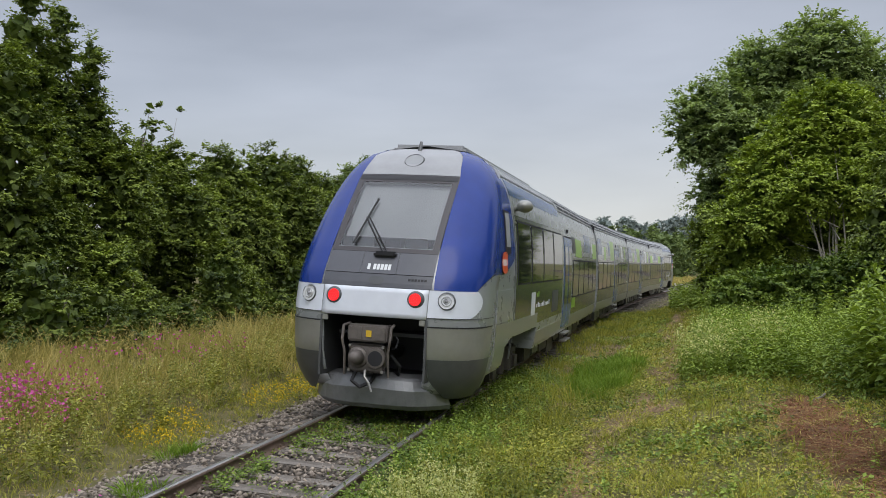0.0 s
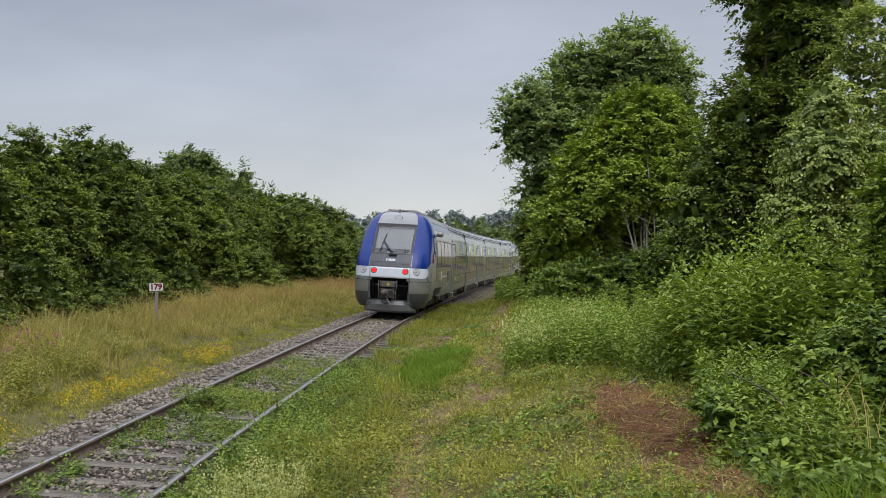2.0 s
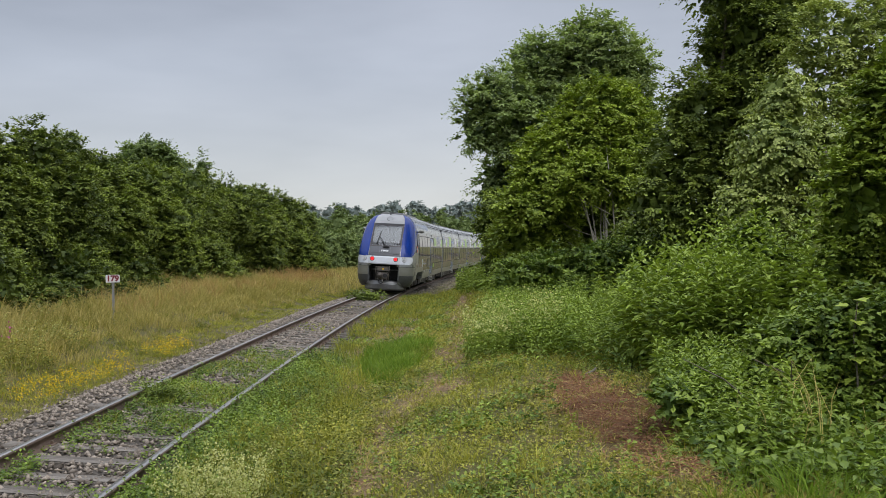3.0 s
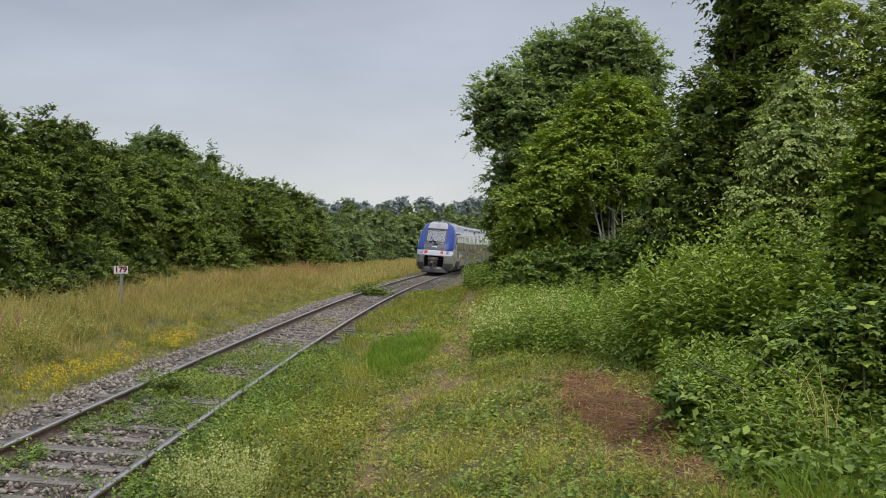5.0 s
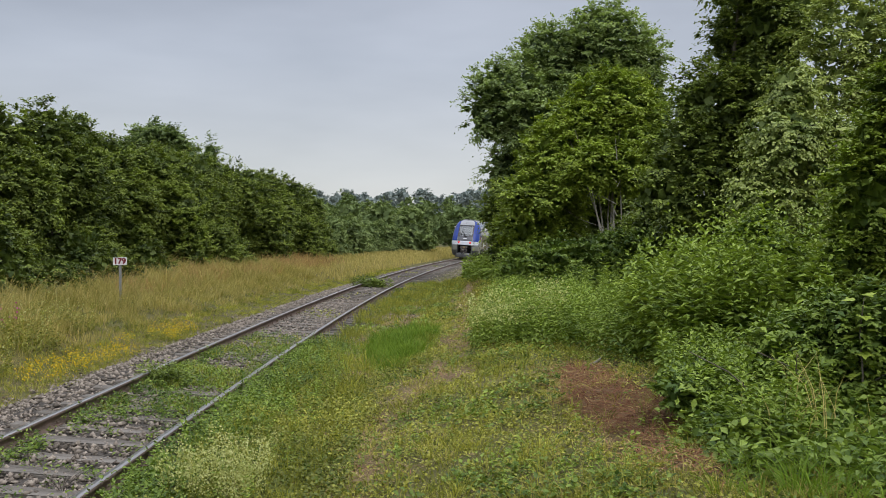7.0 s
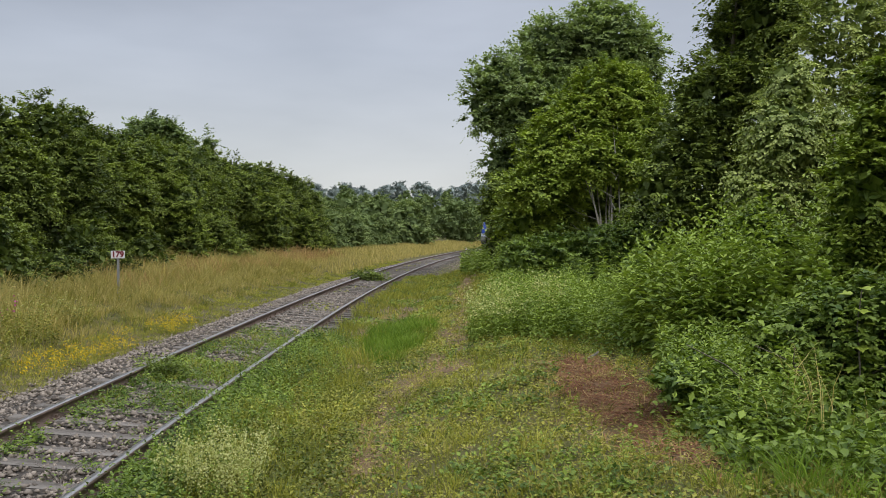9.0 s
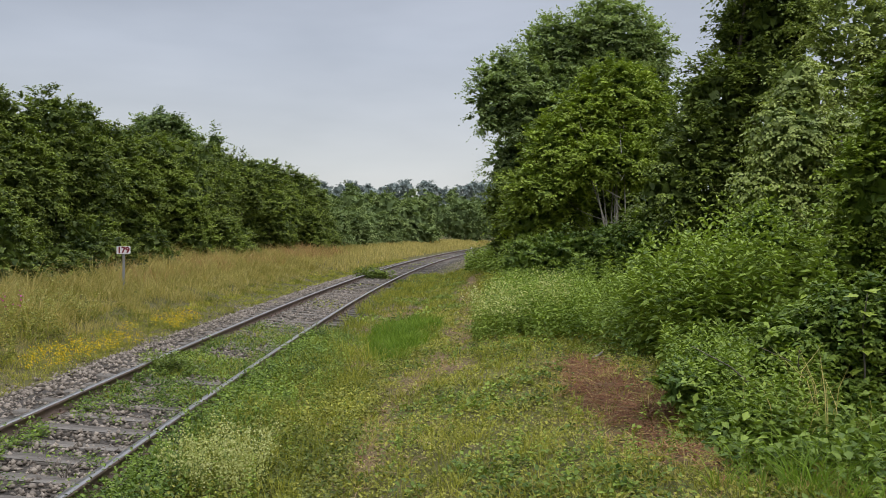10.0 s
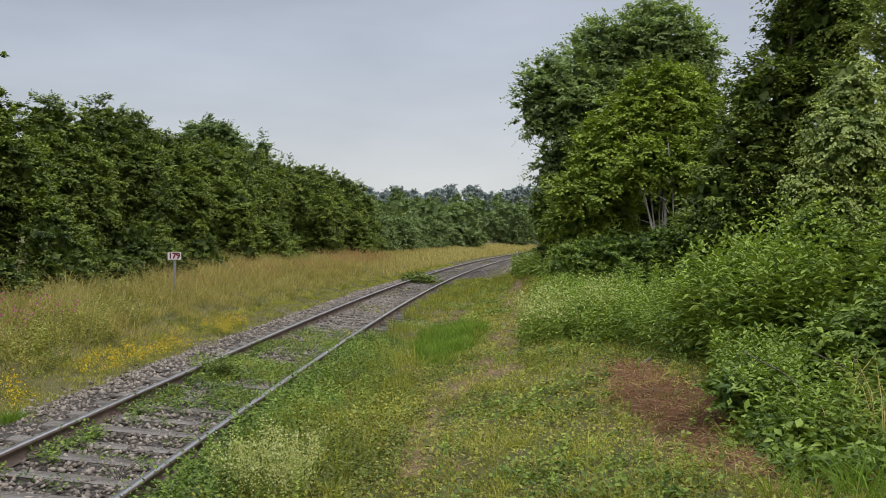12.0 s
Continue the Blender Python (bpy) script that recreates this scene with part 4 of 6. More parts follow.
    lower_gear(car, 6.0, L - 2.2)
    part("gangway", boxed((-1.3, L - 0.05, 0.7), (1.3, L + 0.2, 3.75), 0.05), M_BLACK, car, "black folded gangway bellows")
    part("coupling_underside", boxed((-1.2, 5.8, 0.62), (1.2, L, 0.70)), M_IRON, car)
    return car, wheels


def middle_car():
    car = tagged(new("train_car"), "grey railcar middle unit with navy and lime livery blocks", "train car", group="cars of the train")
    wheels = []
    L = 14.7
    shell(car, 0.25, L - 0.05)
    for sg in (-1, 1):
        side_strip("lower_panel", car, 0.3, L - 0.1, 0.66, 0.97, M_LOWGREY, sg, 0.004)
        livery(car, 0.4, 6.6, sg)
        livery(car, 8.9, L - 0.2, sg)
        door(car, 6.85, 8.55, sg)
        for a, b in ((0.3, 6.7), (8.7, L - 0.1)):
            side_strip("window_band", car, a, b, 0.98, 3.24, M_SIDEDARK, sg, 0.003)
            k = a + 0.15
            while k + 1.42 < b:
                window(car, k, k + 1.42, 1.42, 2.44, sg)
                k += 1.54
    roof_gear(car, 0.5, L - 0.3)
    bogie(car, 0.0, wheels)
    lower_gear(car, 2.2, L - 2.2)
    part("gangway", boxed((-1.3, L - 0.05, 0.7), (1.3, L + 0.2, 3.75), 0.05), M_BLACK, car, "black folded gangway bellows")
    return car, wheels


CARS = [end_car(), middle_car(), middle_car()]
lead = copy_thing(CARS[0][0], pose(0, 0, 0))
CARS.append((lead, [(o, 20.0 - o.location.y) for o in lead.children if o.name.startswith("wheelset")]))
SPANS = [(0.0, 20.0), (20.0, 34.7), (34.7, 49.4), (49.4, 69.4)]
RUN = [(0, 9.20), (1, 19.59), (2, 30.70), (3, 42.06), (5, 65.09), (6, 77.24), (7, 89.9), (9, 118.3), (10.5, 140.0), (12, 162.0)]


def run_at(t):
    """how far along the line the train's rear stands at t"""
    ts, ss = [r[0] for r in RUN], [r[1] for r in RUN]
    sl = [(ss[min(k + 1, len(ss) - 1)] - ss[max(k - 1, 0)]) / (ts[min(k + 1, len(ts) - 1)] - ts[max(k - 1, 0)]) for k in range(len(ts))]
    k = max(0, min(len(ts) - 2, int(np.searchsorted(ts, t, side="right")) - 1))
    h = ts[k + 1] - ts[k]
    q = (t - ts[k]) / h
    return ((2 * q ** 3 - 3 * q ** 2 + 1) * ss[k] + (q ** 3 - 2 * q ** 2 + q) * h * sl[k] + (-2 * q ** 3 + 3 * q ** 2) * ss[k + 1] + (q ** 3 - q ** 2) * h * sl[k + 1])


def car_pose(k, t):
    a, b = SPANS[k]
    s0 = run_at(t)
    pa, pb = (a + 4.0, a + 18.0) if k == 0 else ((a, b) if k < 3 else (a + 2.0, b - 4.0))
    x0, y0 = on_track(s0 + pa, 0.0)
    x1, y1 = on_track(s0 + pb, 0.0)
    n = math.hypot(x1 - x0, y1 - y0)
    dx, dy = (x1 - x0) / n, (y1 - y0) / n
    yaw = math.degrees(math.atan2(-dx, dy))
    if k < 3:
        return pose(x0 - dx * (pa - a), y0 - dy * (pa - a), 0, 0, CANT, yaw)
    return pose(x1 + dx * (b - pb), y1 + dy * (b - pb), 0, 0, -CANT, yaw + 180)


# ---- plants ----
RNG = np.random.default_rng(21)


def unit(v):
    return v / np.maximum(np.linalg.norm(v, axis=-1, keepdims=True), 1e-9)


def leaf_mesh(P, T, N, size, aspect=0.62, fold=0.12):
    """folded leaves at P, along T, facing N"""
    T = unit(T)
    B = unit(np.cross(N, T))
    N = np.cross(T, B)
    s = np.asarray(size)[:, None] * np.ones((len(P), 1))
    base, tip = P - T * s * 0.5, P + T * s * 0.5 - N * s * 0.10
    left, right = P - T * s * 0.05 + B * s * aspect * 0.5 + N * s * fold, P - T * s * 0.05 - B * s * aspect * 0.5 + N * s * fold
    V = np.stack([base, right, tip, left], 1).reshape(-1, 3)
    i = np.arange(len(P))[:, None] * 4
    F = np.concatenate([i + [0, 1, 2], i + [0, 2, 3]], 1).reshape(-1, 3)
    return V, F


def lumps(D, seed):
    return 0.12 * wave(D[:, 0] * 3 + seed, D[:, 1] * 3 - D[:, 2] * 2.2, 1.3, seed) + 0.08 * wave(D[:, 2] * 6, D[:, 0] * 5 + D[:, 1] * 4, 1.1, seed + 2)


def crown_mesh(name, blobs, mat, twigs, per, leaf, twig, up=0.8, tone=0.0, core=0.50, droop=0.0, aspect=0.66, rise=0.30, flat=0.45):
    """a crown of leafy shoots in fans, set round the given swellings (x, y, z, rx, rz)"""
    B = np.array(blobs, float)
    R = 0.92 * np.stack([B[:, 3], B[:, 3], B[:, 4]], 1)
    total = twigs * per
    on_shoot, in_fan = 8, 5
    fans = max(12, total // (on_shoot * in_fan))
    area = R[:, 0] * (R[:, 0] + R[:, 2])
    k = RNG.choice(len(B), fans * 9, p=area / area.sum())
    D = unit(RNG.standard_normal((len(k), 3)))
    depth = 1.06 - 0.5 * RNG.random(len(k)) ** 1.15
    P = B[k, :3] + D * R[k] * (depth * (1 + 1.9 * lumps(D * R[k] / 1.1 + B[k, :3] * 0.3, 1.7)))[:, None]
    ok = D[:, 2] > -0.85
    for j, (b2, r2) in enumerate(zip(B, R)):
        ok &= (((P - b2[:3]) / (r2 * 0.70)) ** 2).sum(1) > 1
    # thinner on the side away from the camera, and thin in irregular hollows
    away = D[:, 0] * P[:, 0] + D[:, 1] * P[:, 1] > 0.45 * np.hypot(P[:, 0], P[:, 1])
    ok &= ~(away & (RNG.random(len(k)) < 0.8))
    hollow = wave(P[:, 0] + P[:, 1] * 0.6, P[:, 2], 2.6 / (0.5 + twig), 3.0) + 0.5 * wave(P[:, 1] - P[:, 2], P[:, 0] + P[:, 2], 4.6 / (0.5 + twig), 7.0)
    ok &= ~((hollow > 0.50) & (RNG.random(len(k)) < 0.7))
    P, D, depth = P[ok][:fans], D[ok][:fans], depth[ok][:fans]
    n = len(P)
    A = unit(D + np.array([0, 0, rise]) + RNG.normal(0, 0.25, (n, 3)))
    fan_tone = 0.21 * RNG.standard_normal(n) + 0.16 * wave(P[:, 0], P[:, 1] + P[:, 2], 0.9, 2.2)
    S_ = np.repeat(np.arange(n), in_fan)
    side = RNG.normal(0, 0.62, (len(S_), 3)) * np.array([1, 1, flat])
    DIR = unit(A[S_] + side)
    LEN = twig * RNG.uniform(0.55, 1.45, n)[S_] * RNG.uniform(0.45, 1.1, len(S_)) * (1 + 0.7 * (RNG.random(len(S_)) < 0.06))
    q = (np.arange(on_shoot) + RNG.uniform(0.0, 1.0, (len(S_), on_shoot))) / on_shoot
    L = LEN[:, None] * q
    pos = P[S_][:, None] + DIR[:, None] * L[..., None] - np.array([0, 0, 1.0]) * ((0.28 + droop) * L ** 2 / np.maximum(twig, 0.05))[..., None]
    turn = np.where(np.arange(on_shoot) % 2 == 0, 1.0, -1.0)[None, :, None]
    cross = unit(np.cross(DIR, np.array([0.02, 0.03, 1.0])))[:, None]
    T = DIR[:, None] * 0.6 + cross * turn * (1.0 - 0.5 * q[..., None]) + RNG.normal(0, 0.28, pos.shape) - np.array([0, 0, 0.22 + 1.2 * droop])
    N = np.array([0, 0, up]) + D[S_][:, None] * 0.40 + RNG.normal(0, 0.24, pos.shape)
    size = leaf * RNG.uniform(0.65, 1.25, L.shape) * (1.12 - 0.45 * q)
    pos = pos + unit(T) * size[..., None] * 0.45
    V, F = leaf_mesh(pos.reshape(-1, 3), T.reshape(-1, 3), N.reshape(-1, 3), size.ravel(), aspect)
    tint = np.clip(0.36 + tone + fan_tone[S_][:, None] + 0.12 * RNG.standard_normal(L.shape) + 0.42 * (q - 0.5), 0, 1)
    # large leaves in the heart of the crown, shade put into their tint
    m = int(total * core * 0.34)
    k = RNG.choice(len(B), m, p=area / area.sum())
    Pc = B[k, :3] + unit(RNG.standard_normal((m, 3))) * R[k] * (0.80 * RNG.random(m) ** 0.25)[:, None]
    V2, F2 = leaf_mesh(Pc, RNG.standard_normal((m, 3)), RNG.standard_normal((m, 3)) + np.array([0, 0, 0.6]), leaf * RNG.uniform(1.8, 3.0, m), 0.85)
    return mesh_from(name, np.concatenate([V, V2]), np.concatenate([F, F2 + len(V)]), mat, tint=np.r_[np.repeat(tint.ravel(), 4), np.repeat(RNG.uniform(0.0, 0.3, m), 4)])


def trunk_mesh(foot, blobs, r, seed, stems=1, spread=0.0):
    rng = random.Random(seed)
    bm = bmesh.new()
    foot = Vector(foot)
    top = max(b[2] for b in blobs)
    for k in range(stems):
        f = foot + Vector((rng.uniform(-spread, spread), rng.uniform(-spread, spread), 0))
        aim = Vector((sum(b[0] for b in blobs) / len(blobs), sum(b[1] for b in blobs) / len(blobs), top)) + Vector((rng.uniform(-1, 1) * spread * 3, rng.uniform(-1, 1) * spread * 2, 0))
        pts = [f + (aim - f) * q + Vector((rng.uniform(-.08, .08), rng.uniform(-.08, .08), 0)) * (q > 0) for q in (0, 0.15, 0.35, 0.6, 0.85)]
        pts[0].z -= 0.15
        limb(bm, pts, r, r * 0.25)
    for b in blobs:
        q = min(0.75, max(0.15, 0.75 * (b[2] - foot.z) / max(0.5, top - foot.z) - 0.1))
        a = foot + (Vector((foot.x, foot.y, top)) - foot) * q
        c = Vector(b[:3])
        mid_p = a.lerp(c, 0.5) + Vector((0, 0, -0.15 * b[3]))
        limb(bm, [a, mid_p, c], r * 0.4, r * 0.08, 5)
    return bm


def tree(name, label, category, blobs, foot_xy, mat, twigs, per, leaf, twig, r=0.15, bark=None, stems=1, spread=0.0, seed=1, group="", **kw):
    fx, fy = foot_xy
    foot = (fx, fy, float(ground_z(np.float64(fx), np.float64(fy))))
    root = tagged(new(name), label, category, group)
    root.location = foot
    shift = Matrix.Translation((-foot[0], -foot[1], -foot[2]))
    bm = trunk_mesh(foot, blobs, r, seed, stems, spread)
    bmesh.ops.transform(bm, matrix=shift, verts=bm.verts)
    part("trunk" if "tree" in name else "stem", bm, bark or M_BARK, root, smooth=True)
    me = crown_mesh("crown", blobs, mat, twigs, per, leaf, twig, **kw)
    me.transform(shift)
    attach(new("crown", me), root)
    return root


# swellings of each crown: x, y, z, breadth, height (half sizes, metres)
POPLAR = [(3.54, 45.50, 9.68, 2.20, 1.76), (6.03, 46.66, 11.53, 2.40, 2.10), (8.38, 45.54, 12.04, 2.34, 2.05), (10.3, 46.59, 11.5, 1.50, 1.60), (2.57, 45.35, 8.49, 1.40, 1.60), (5.10, 45.01, 8.15, 2.61, 2.32), (8.02, 45.16, 8.76, 2.62, 2.62), (3.46, 46.31, 5.65, 1.34, 1.34), (6.16, 46.49, 5.66, 2.39, 2.09), (10.30, 46.26, 8.92, 1.79, 2.08)]
MAPLE = [(6.48, 33.46, 7.13, 1.55, 1.33), (5.53, 33.56, 6.07, 1.73, 1.30), (7.32, 32.90, 5.89, 1.27, 1.48), (4.30, 33.29, 5.07, 1.50, 1.29), (5.85, 32.3, 4.55, 2.1, 1.0), (3.73, 32.91, 3.77, 1.48, 1.06), (3.38, 33.67, 2.51, 1.30, 1.08), (4.40, 33.60, 2.80, 1.0, 0.9), (8.03, 33.19, 4.21, 1.07, 1.07)]
HORNBEAM = [(8.45, 24.73, 7.70, 1.05, 1.65), (7.25, 23.85, 5.60, 1.20, 1.25), (8.63, 23.71, 6.19, 1.22, 1.37), (6.70, 23.87, 4.38, 1.23, 1.23), (8.17, 24.61, 4.13, 1.43, 1.43), (6.02, 23.61, 3.22, 0.91, 0.76), (8.90, 23.59, 7.84, 1.21, 1.37), (7.05, 24.02, 2.77, 1.08, 0.62), (9.58, 24.17, 9.39, 1.40, 1.40), (7.92, 23.42, 9.31, 1.21, 1.21), (6.75, 26.50, 2.25, 1.36, 0.85), (8.14, 25.50, 2.24, 1.48, 0.98), (7.62, 37.50, 2.56, 1.69, 1.21), (9.51, 24.00, 3.00, 1.39, 1.39), (9.64, 22.50, 1.93, 1.30, 1.16), (10.84, 22.00, 1.79, 1.27, 1.27), (8.43, 24.00, 2.54, 1.39, 1.08)]
OLIVE = [(9.51, 20.95, 6.93, 1.08, 1.08), (10.45, 20.93, 6.79, 0.94, 1.21), (8.98, 20.95, 5.72, 0.94, 0.94), (11.42, 20.99, 6.53, 1.22, 1.62), (10.52, 21.06, 5.33, 1.08, 1.08)]
BIRCH = [(5.95, 15.01, 4.54, 0.41, 0.56), (5.75, 14.76, 3.69, 0.62, 0.66), (6.34, 15.25, 2.96, 0.83, 0.79), (5.38, 14.78, 2.74, 0.52, 0.62), (6.13, 15.46, 1.88, 0.90, 0.80), (5.29, 14.79, 1.79, 0.48, 0.67), (6.52, 14.88, 3.51, 0.53, 0.77)]
EDGE = [(5.45, 11.06, 3.36, 0.28, 0.43), (5.28, 11.01, 2.65, 0.43, 0.57), (5.32, 11.23, 1.93, 0.43, 0.58), (5.73, 11.18, 2.87, 0.50, 0.86), (5.60, 11.21, 1.65, 0.51, 0.58), (6.35, 11.39, 2.52, 0.73, 1.47), (5.77, 11.00, 3.85, 0.42, 0.57), (5.36, 12.50, 1.35, 0.56, 0.48), (5.26, 13.50, 1.47, 0.52, 0.52)]
LOWDARK = [(2.83, 39.62, 3.35, 1.02, 1.53), (3.16, 40.59, 1.81, 1.04, 1.04), (3.75, 39.96, 1.30, 1.29, 1.03), (2.58, 39.70, 1.31, 0.51, 0.77), (5.53, 39.77, 1.82, 1.54, 1.28)]
BRAMBLE = [(2.28, 26.06, 1.24, 0.75, 0.54), (3.51, 26.45, 1.48, 1.02, 0.65), (4.86, 26.42, 1.65, 1.19, 0.65), (6.06, 25.75, 1.71, 0.99, 0.66), (7.31, 26.04, 1.57, 1.01, 0.67), (8.30, 25.51, 1.42, 0.98, 0.74), (5.22, 25.69, 1.08, 0.99, 0.50), (3.74, 25.69, 0.92, 0.83, 0.41), (6.98, 26.09, 0.90, 1.17, 0.67)]
SHRUB = [(4.66, 13.02, 1.91, 0.50, 0.42), (4.18, 12.58, 1.35, 0.69, 0.45), (3.69, 13.29, 1.01, 0.64, 0.47), (3.35, 12.97, 0.62, 0.50, 0.42), (3.89, 12.69, 0.57, 0.69, 0.49), (4.71, 13.16, 0.85, 0.68, 0.59), (4.75, 13.05, 2.16, 0.25, 0.25)]
LOWRIGHT = [(2.84, 8.55, 0.54, 0.49, 0.27), (3.42, 8.63, 0.63, 0.56, 0.33), (4.00, 8.68, 0.57, 0.56, 0.39), (2.75, 8.7, 0.62, 0.36, 0.22), (3.64, 8.89, 0.99, 0.52, 0.34), (4.05, 8.56, 1.20, 0.44, 0.44), (3.70, 8.64, 0.13, 0.61, 0.28), (4.17, 8.57, -0.02, 0.44, 0.33), (4.53, 8.64, 0.47, 0.50, 0.56), (2.65, 7.40, 0.36, 0.38, 0.19), (2.96, 6.90, 0.21, 0.40, 0.18), (3.25, 6.60, 0.21, 0.34, 0.21), (2.41, 8.40, 0.57, 0.32, 0.19)]
BEHIND = [(-19.3, 58.2, 7.6, 2.0, 1.6), (-20.9, 58.2, 7.2, 1.4, 1.2), (-17.6, 58.3, 7.2, 1.5, 1.2), (-18.9, 57.6, 8.8, 1.1, 0.9), (-20.1, 58.4, 8.5, 0.8, 0.8), (-17.9, 58.0, 8.3, 0.8, 0.7), (-15.5, 58.3, 7.3, 0.45, 1.2)]

tree("poplar_tree", "tall mature poplar with a broad grey-green crown", "tree", POPLAR, (6.2, 46.5), M_POPLAR, 7800, 7, 0.21, 0.75, 0.32, seed=3, tone=0.42, core=0.30)
tree("maple_tree", "bright green field maple with several pale stems", "tree", MAPLE, (6.0, 30.4), M_MAPLE, 7600, 7, 0.165, 0.55, 0.042, bark=M_PALEBARK, stems=8, spread=0.38, seed=5, tone=0.34)
tree("hornbeam_tree", "dense dark green hornbeam tree", "tree", HORNBEAM, (8.0, 24.5), M_DARKTREE, 8200, 7, 0.135, 0.5, 0.2, seed=7, tone=0.10, core=0.6)
tree("hazel_tree", "olive green hazel tree with small leaves", "tree", OLIVE, (10.4, 21.3), M_BIRCH, 2600, 7, 0.115, 0.45, 0.14, seed=9, tone=0.30, core=0.12)
tree("birch_tree", "slender young birch with pale green hanging leaves", "tree", BIRCH, (6.0, 15.2), M_BIRCH, 4200, 7, 0.085, 0.34, 0.06, bark=M_PALEBARK, seed=11, droop=0.35, up=0.35, tone=0.15)
tree("hazel_bush", "leafy green bush with rounded leaves", "bush", EDGE, (5.7, 11.2), M_MAPLE, 4200, 7, 0.095, 0.28, 0.05, stems=4, spread=0.2, seed=13, tone=0.08)
tree("elder_bush", "dark shrub at the foot of the trees beside the track", "bush", LOWDARK, (2.9, 40.0), M_DARKTREE, 2600, 6, 0.19, 0.5, 0.06, stems=3, spread=0.3, seed=15, tone=0.05)
tree("bramble_thicket", "tangled green bramble thicket under the trees", "bush", BRAMBLE, (5.0, 26.0), M_UNDER, 4600, 6, 0.115, 0.35, 0.03, stems=6, spread=0.6, seed=17, tone=-0.12)
tree("dogwood_shrub", "upright leafy dogwood shrub with reddish shoots", "shrub", SHRUB, (3.4, 13.2), M_UNDER, 4000, 7, 0.085, 0.32, 0.025, stems=8, spread=0.5, seed=19, tone=-0.02)
tree("bramble_bush", "low bramble bush with pale green leaves", "bush", LOWRIGHT, (3.6, 8.3), M_UNDER, 3600, 6, 0.090, 0.30, 0.015, stems=8, spread=0.5, seed=23, tone=-0.08)
tree("ash_tree", "grey-green tree rising behind the hedge", "tree", BEHIND, (-19.6, 58.0), M_POPLAR, 2000, 7, 0.25, 0.9, 0.2, seed=25, rise=0.8, tone=-0.02)


tree("hazel_shrub", "dense dark hazel shrub behind the maple stems", "shrub", [(7.2, 36.2, 1.6, 1.5, 1.4), (8.6, 36.6, 1.8, 1.5, 1.5), (6.6, 36.8, 3.4, 1.3, 1.3), (8.0, 36.8, 3.8, 1.7, 1.5), (7.6, 36.6, 5.4, 1.5, 1.2)], (7.8, 37.0), M_DARKTREE, 1500, 7, 0.20, 0.5, 0.05, stems=5, spread=0.4, seed=77, tone=-0.05)


# ---- hedge along the other side ----
def hedge():
    rng = random.Random(5)
    # tall rounded shrubs, shoulder to shoulder, to the end of the row
    s, k = 2.0, 0
    while s < 70:
        d = -10.6 + rng.uniform(-0.4, 0.4)
        x, y = (float(v) for v in on_track(s, d))
        g = float(ground_z(np.float64(x), np.float64(y)))
        top = float(np.interp(s, [0, 9, 14, 18, 21, 25, 30, 36, 44, 56, 64, 70], [7.6, 7.8, 7.5, 7.1, 6.5, 6.6, 7.1, 6.6, 7.1, 7.05, 6.75, 6.1])) + rng.uniform(-0.3, 0.15)
        h = top - g
        w = rng.uniform(1.45, 1.75)
        blobs = [(x, y, g + h * 0.25, w * 0.78, h * 0.26), (x + rng.uniform(-.15, .15), y, g + h * 0.52, w * 1.05, h * 0.28), (x - 0.15, y + rng.uniform(-.2, .2), g + h * 0.76, w * 0.74, h * 0.22)]
        for q in range(3):
            z = rng.uniform(0.26, 0.68) * h
            blobs.append((x + rng.uniform(0.6, 1.2), y + rng.uniform(-0.7, 0.7), g + z, rng.uniform(0.6, 0.9), rng.uniform(0.7, 1.0)))
        leaf = 0.125 if s < 30 else (0.145 if s < 50 else 0.18)
        tw = 800 if s < 14 else (2500 if s < 40 else 1700)
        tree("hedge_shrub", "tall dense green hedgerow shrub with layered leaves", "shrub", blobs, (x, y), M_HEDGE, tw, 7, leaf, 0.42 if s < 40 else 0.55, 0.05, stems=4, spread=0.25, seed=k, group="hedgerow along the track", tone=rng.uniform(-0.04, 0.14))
        s += rng.uniform(2.8, 3.6)
        k += 1
    # lower bushes beyond the end of the row, distance haze in their colour
    while s < 98:
        x, y = (float(v) for v in on_track(s, -9.9 + rng.uniform(-0.6, 0.6)))
        g = float(ground_z(np.float64(x), np.float64(y)))
        h = rng.uniform(3.2, 4.4)
        blobs = [(x, y, g + h * 0.3, 1.7, h * 0.32), (x, y + rng.uniform(-.4, .4), g + h * 0.68, 1.35, h * 0.3)]
        tree("verge_bush", "lower green bush beyond the end of the hedgerow, haze tinted in", "bush", blobs, (x, y), M_FAR_HAZED, 480, 7, 0.22, 0.7, 0.04, stems=4, spread=0.25, seed=k, group="bushes beyond the hedgerow", tone=rng.uniform(-0.15, 0.05))
        s += rng.uniform(3.0, 4.2)
        k += 1
    # lighter bushes before the row
    for s, h, w in ((9.0, 3.2, 1.1), (15.5, 2.6, 0.9), (21.0, 3.0, 0.95), (27.5, 2.2, 0.8), (37.0, 4.0, 1.15), (40.5, 2.6, 1.0), (43.5, 2.0, 0.9), (52.0, 4.2, 1.25), (60.0, 3.4, 1.2), (66.0, 3.0, 1.1)):
        x, y = (float(v) for v in on_track(s, -8.5 + rng.uniform(-0.3, 0.3)))
        g = float(ground_z(np.float64(x), np.float64(y)))
        blobs = [(x, y, g + h * 0.33, w, h * 0.36), (x - 0.2, y + rng.uniform(-.3, .3), g + h * 0.70, w * 0.72, h * 0.28)]
        tree("hedge_bush", "lighter green bush in front of the hedgerow", "bush", blobs, (x, y), M_HEDGE, 800, 7, 0.11 if s < 35 else 0.135, 0.42, 0.03, stems=4, spread=0.2, seed=100 + int(s), group="bushes before the hedgerow", tone=rng.uniform(0.16, 0.26), rise=0.9)
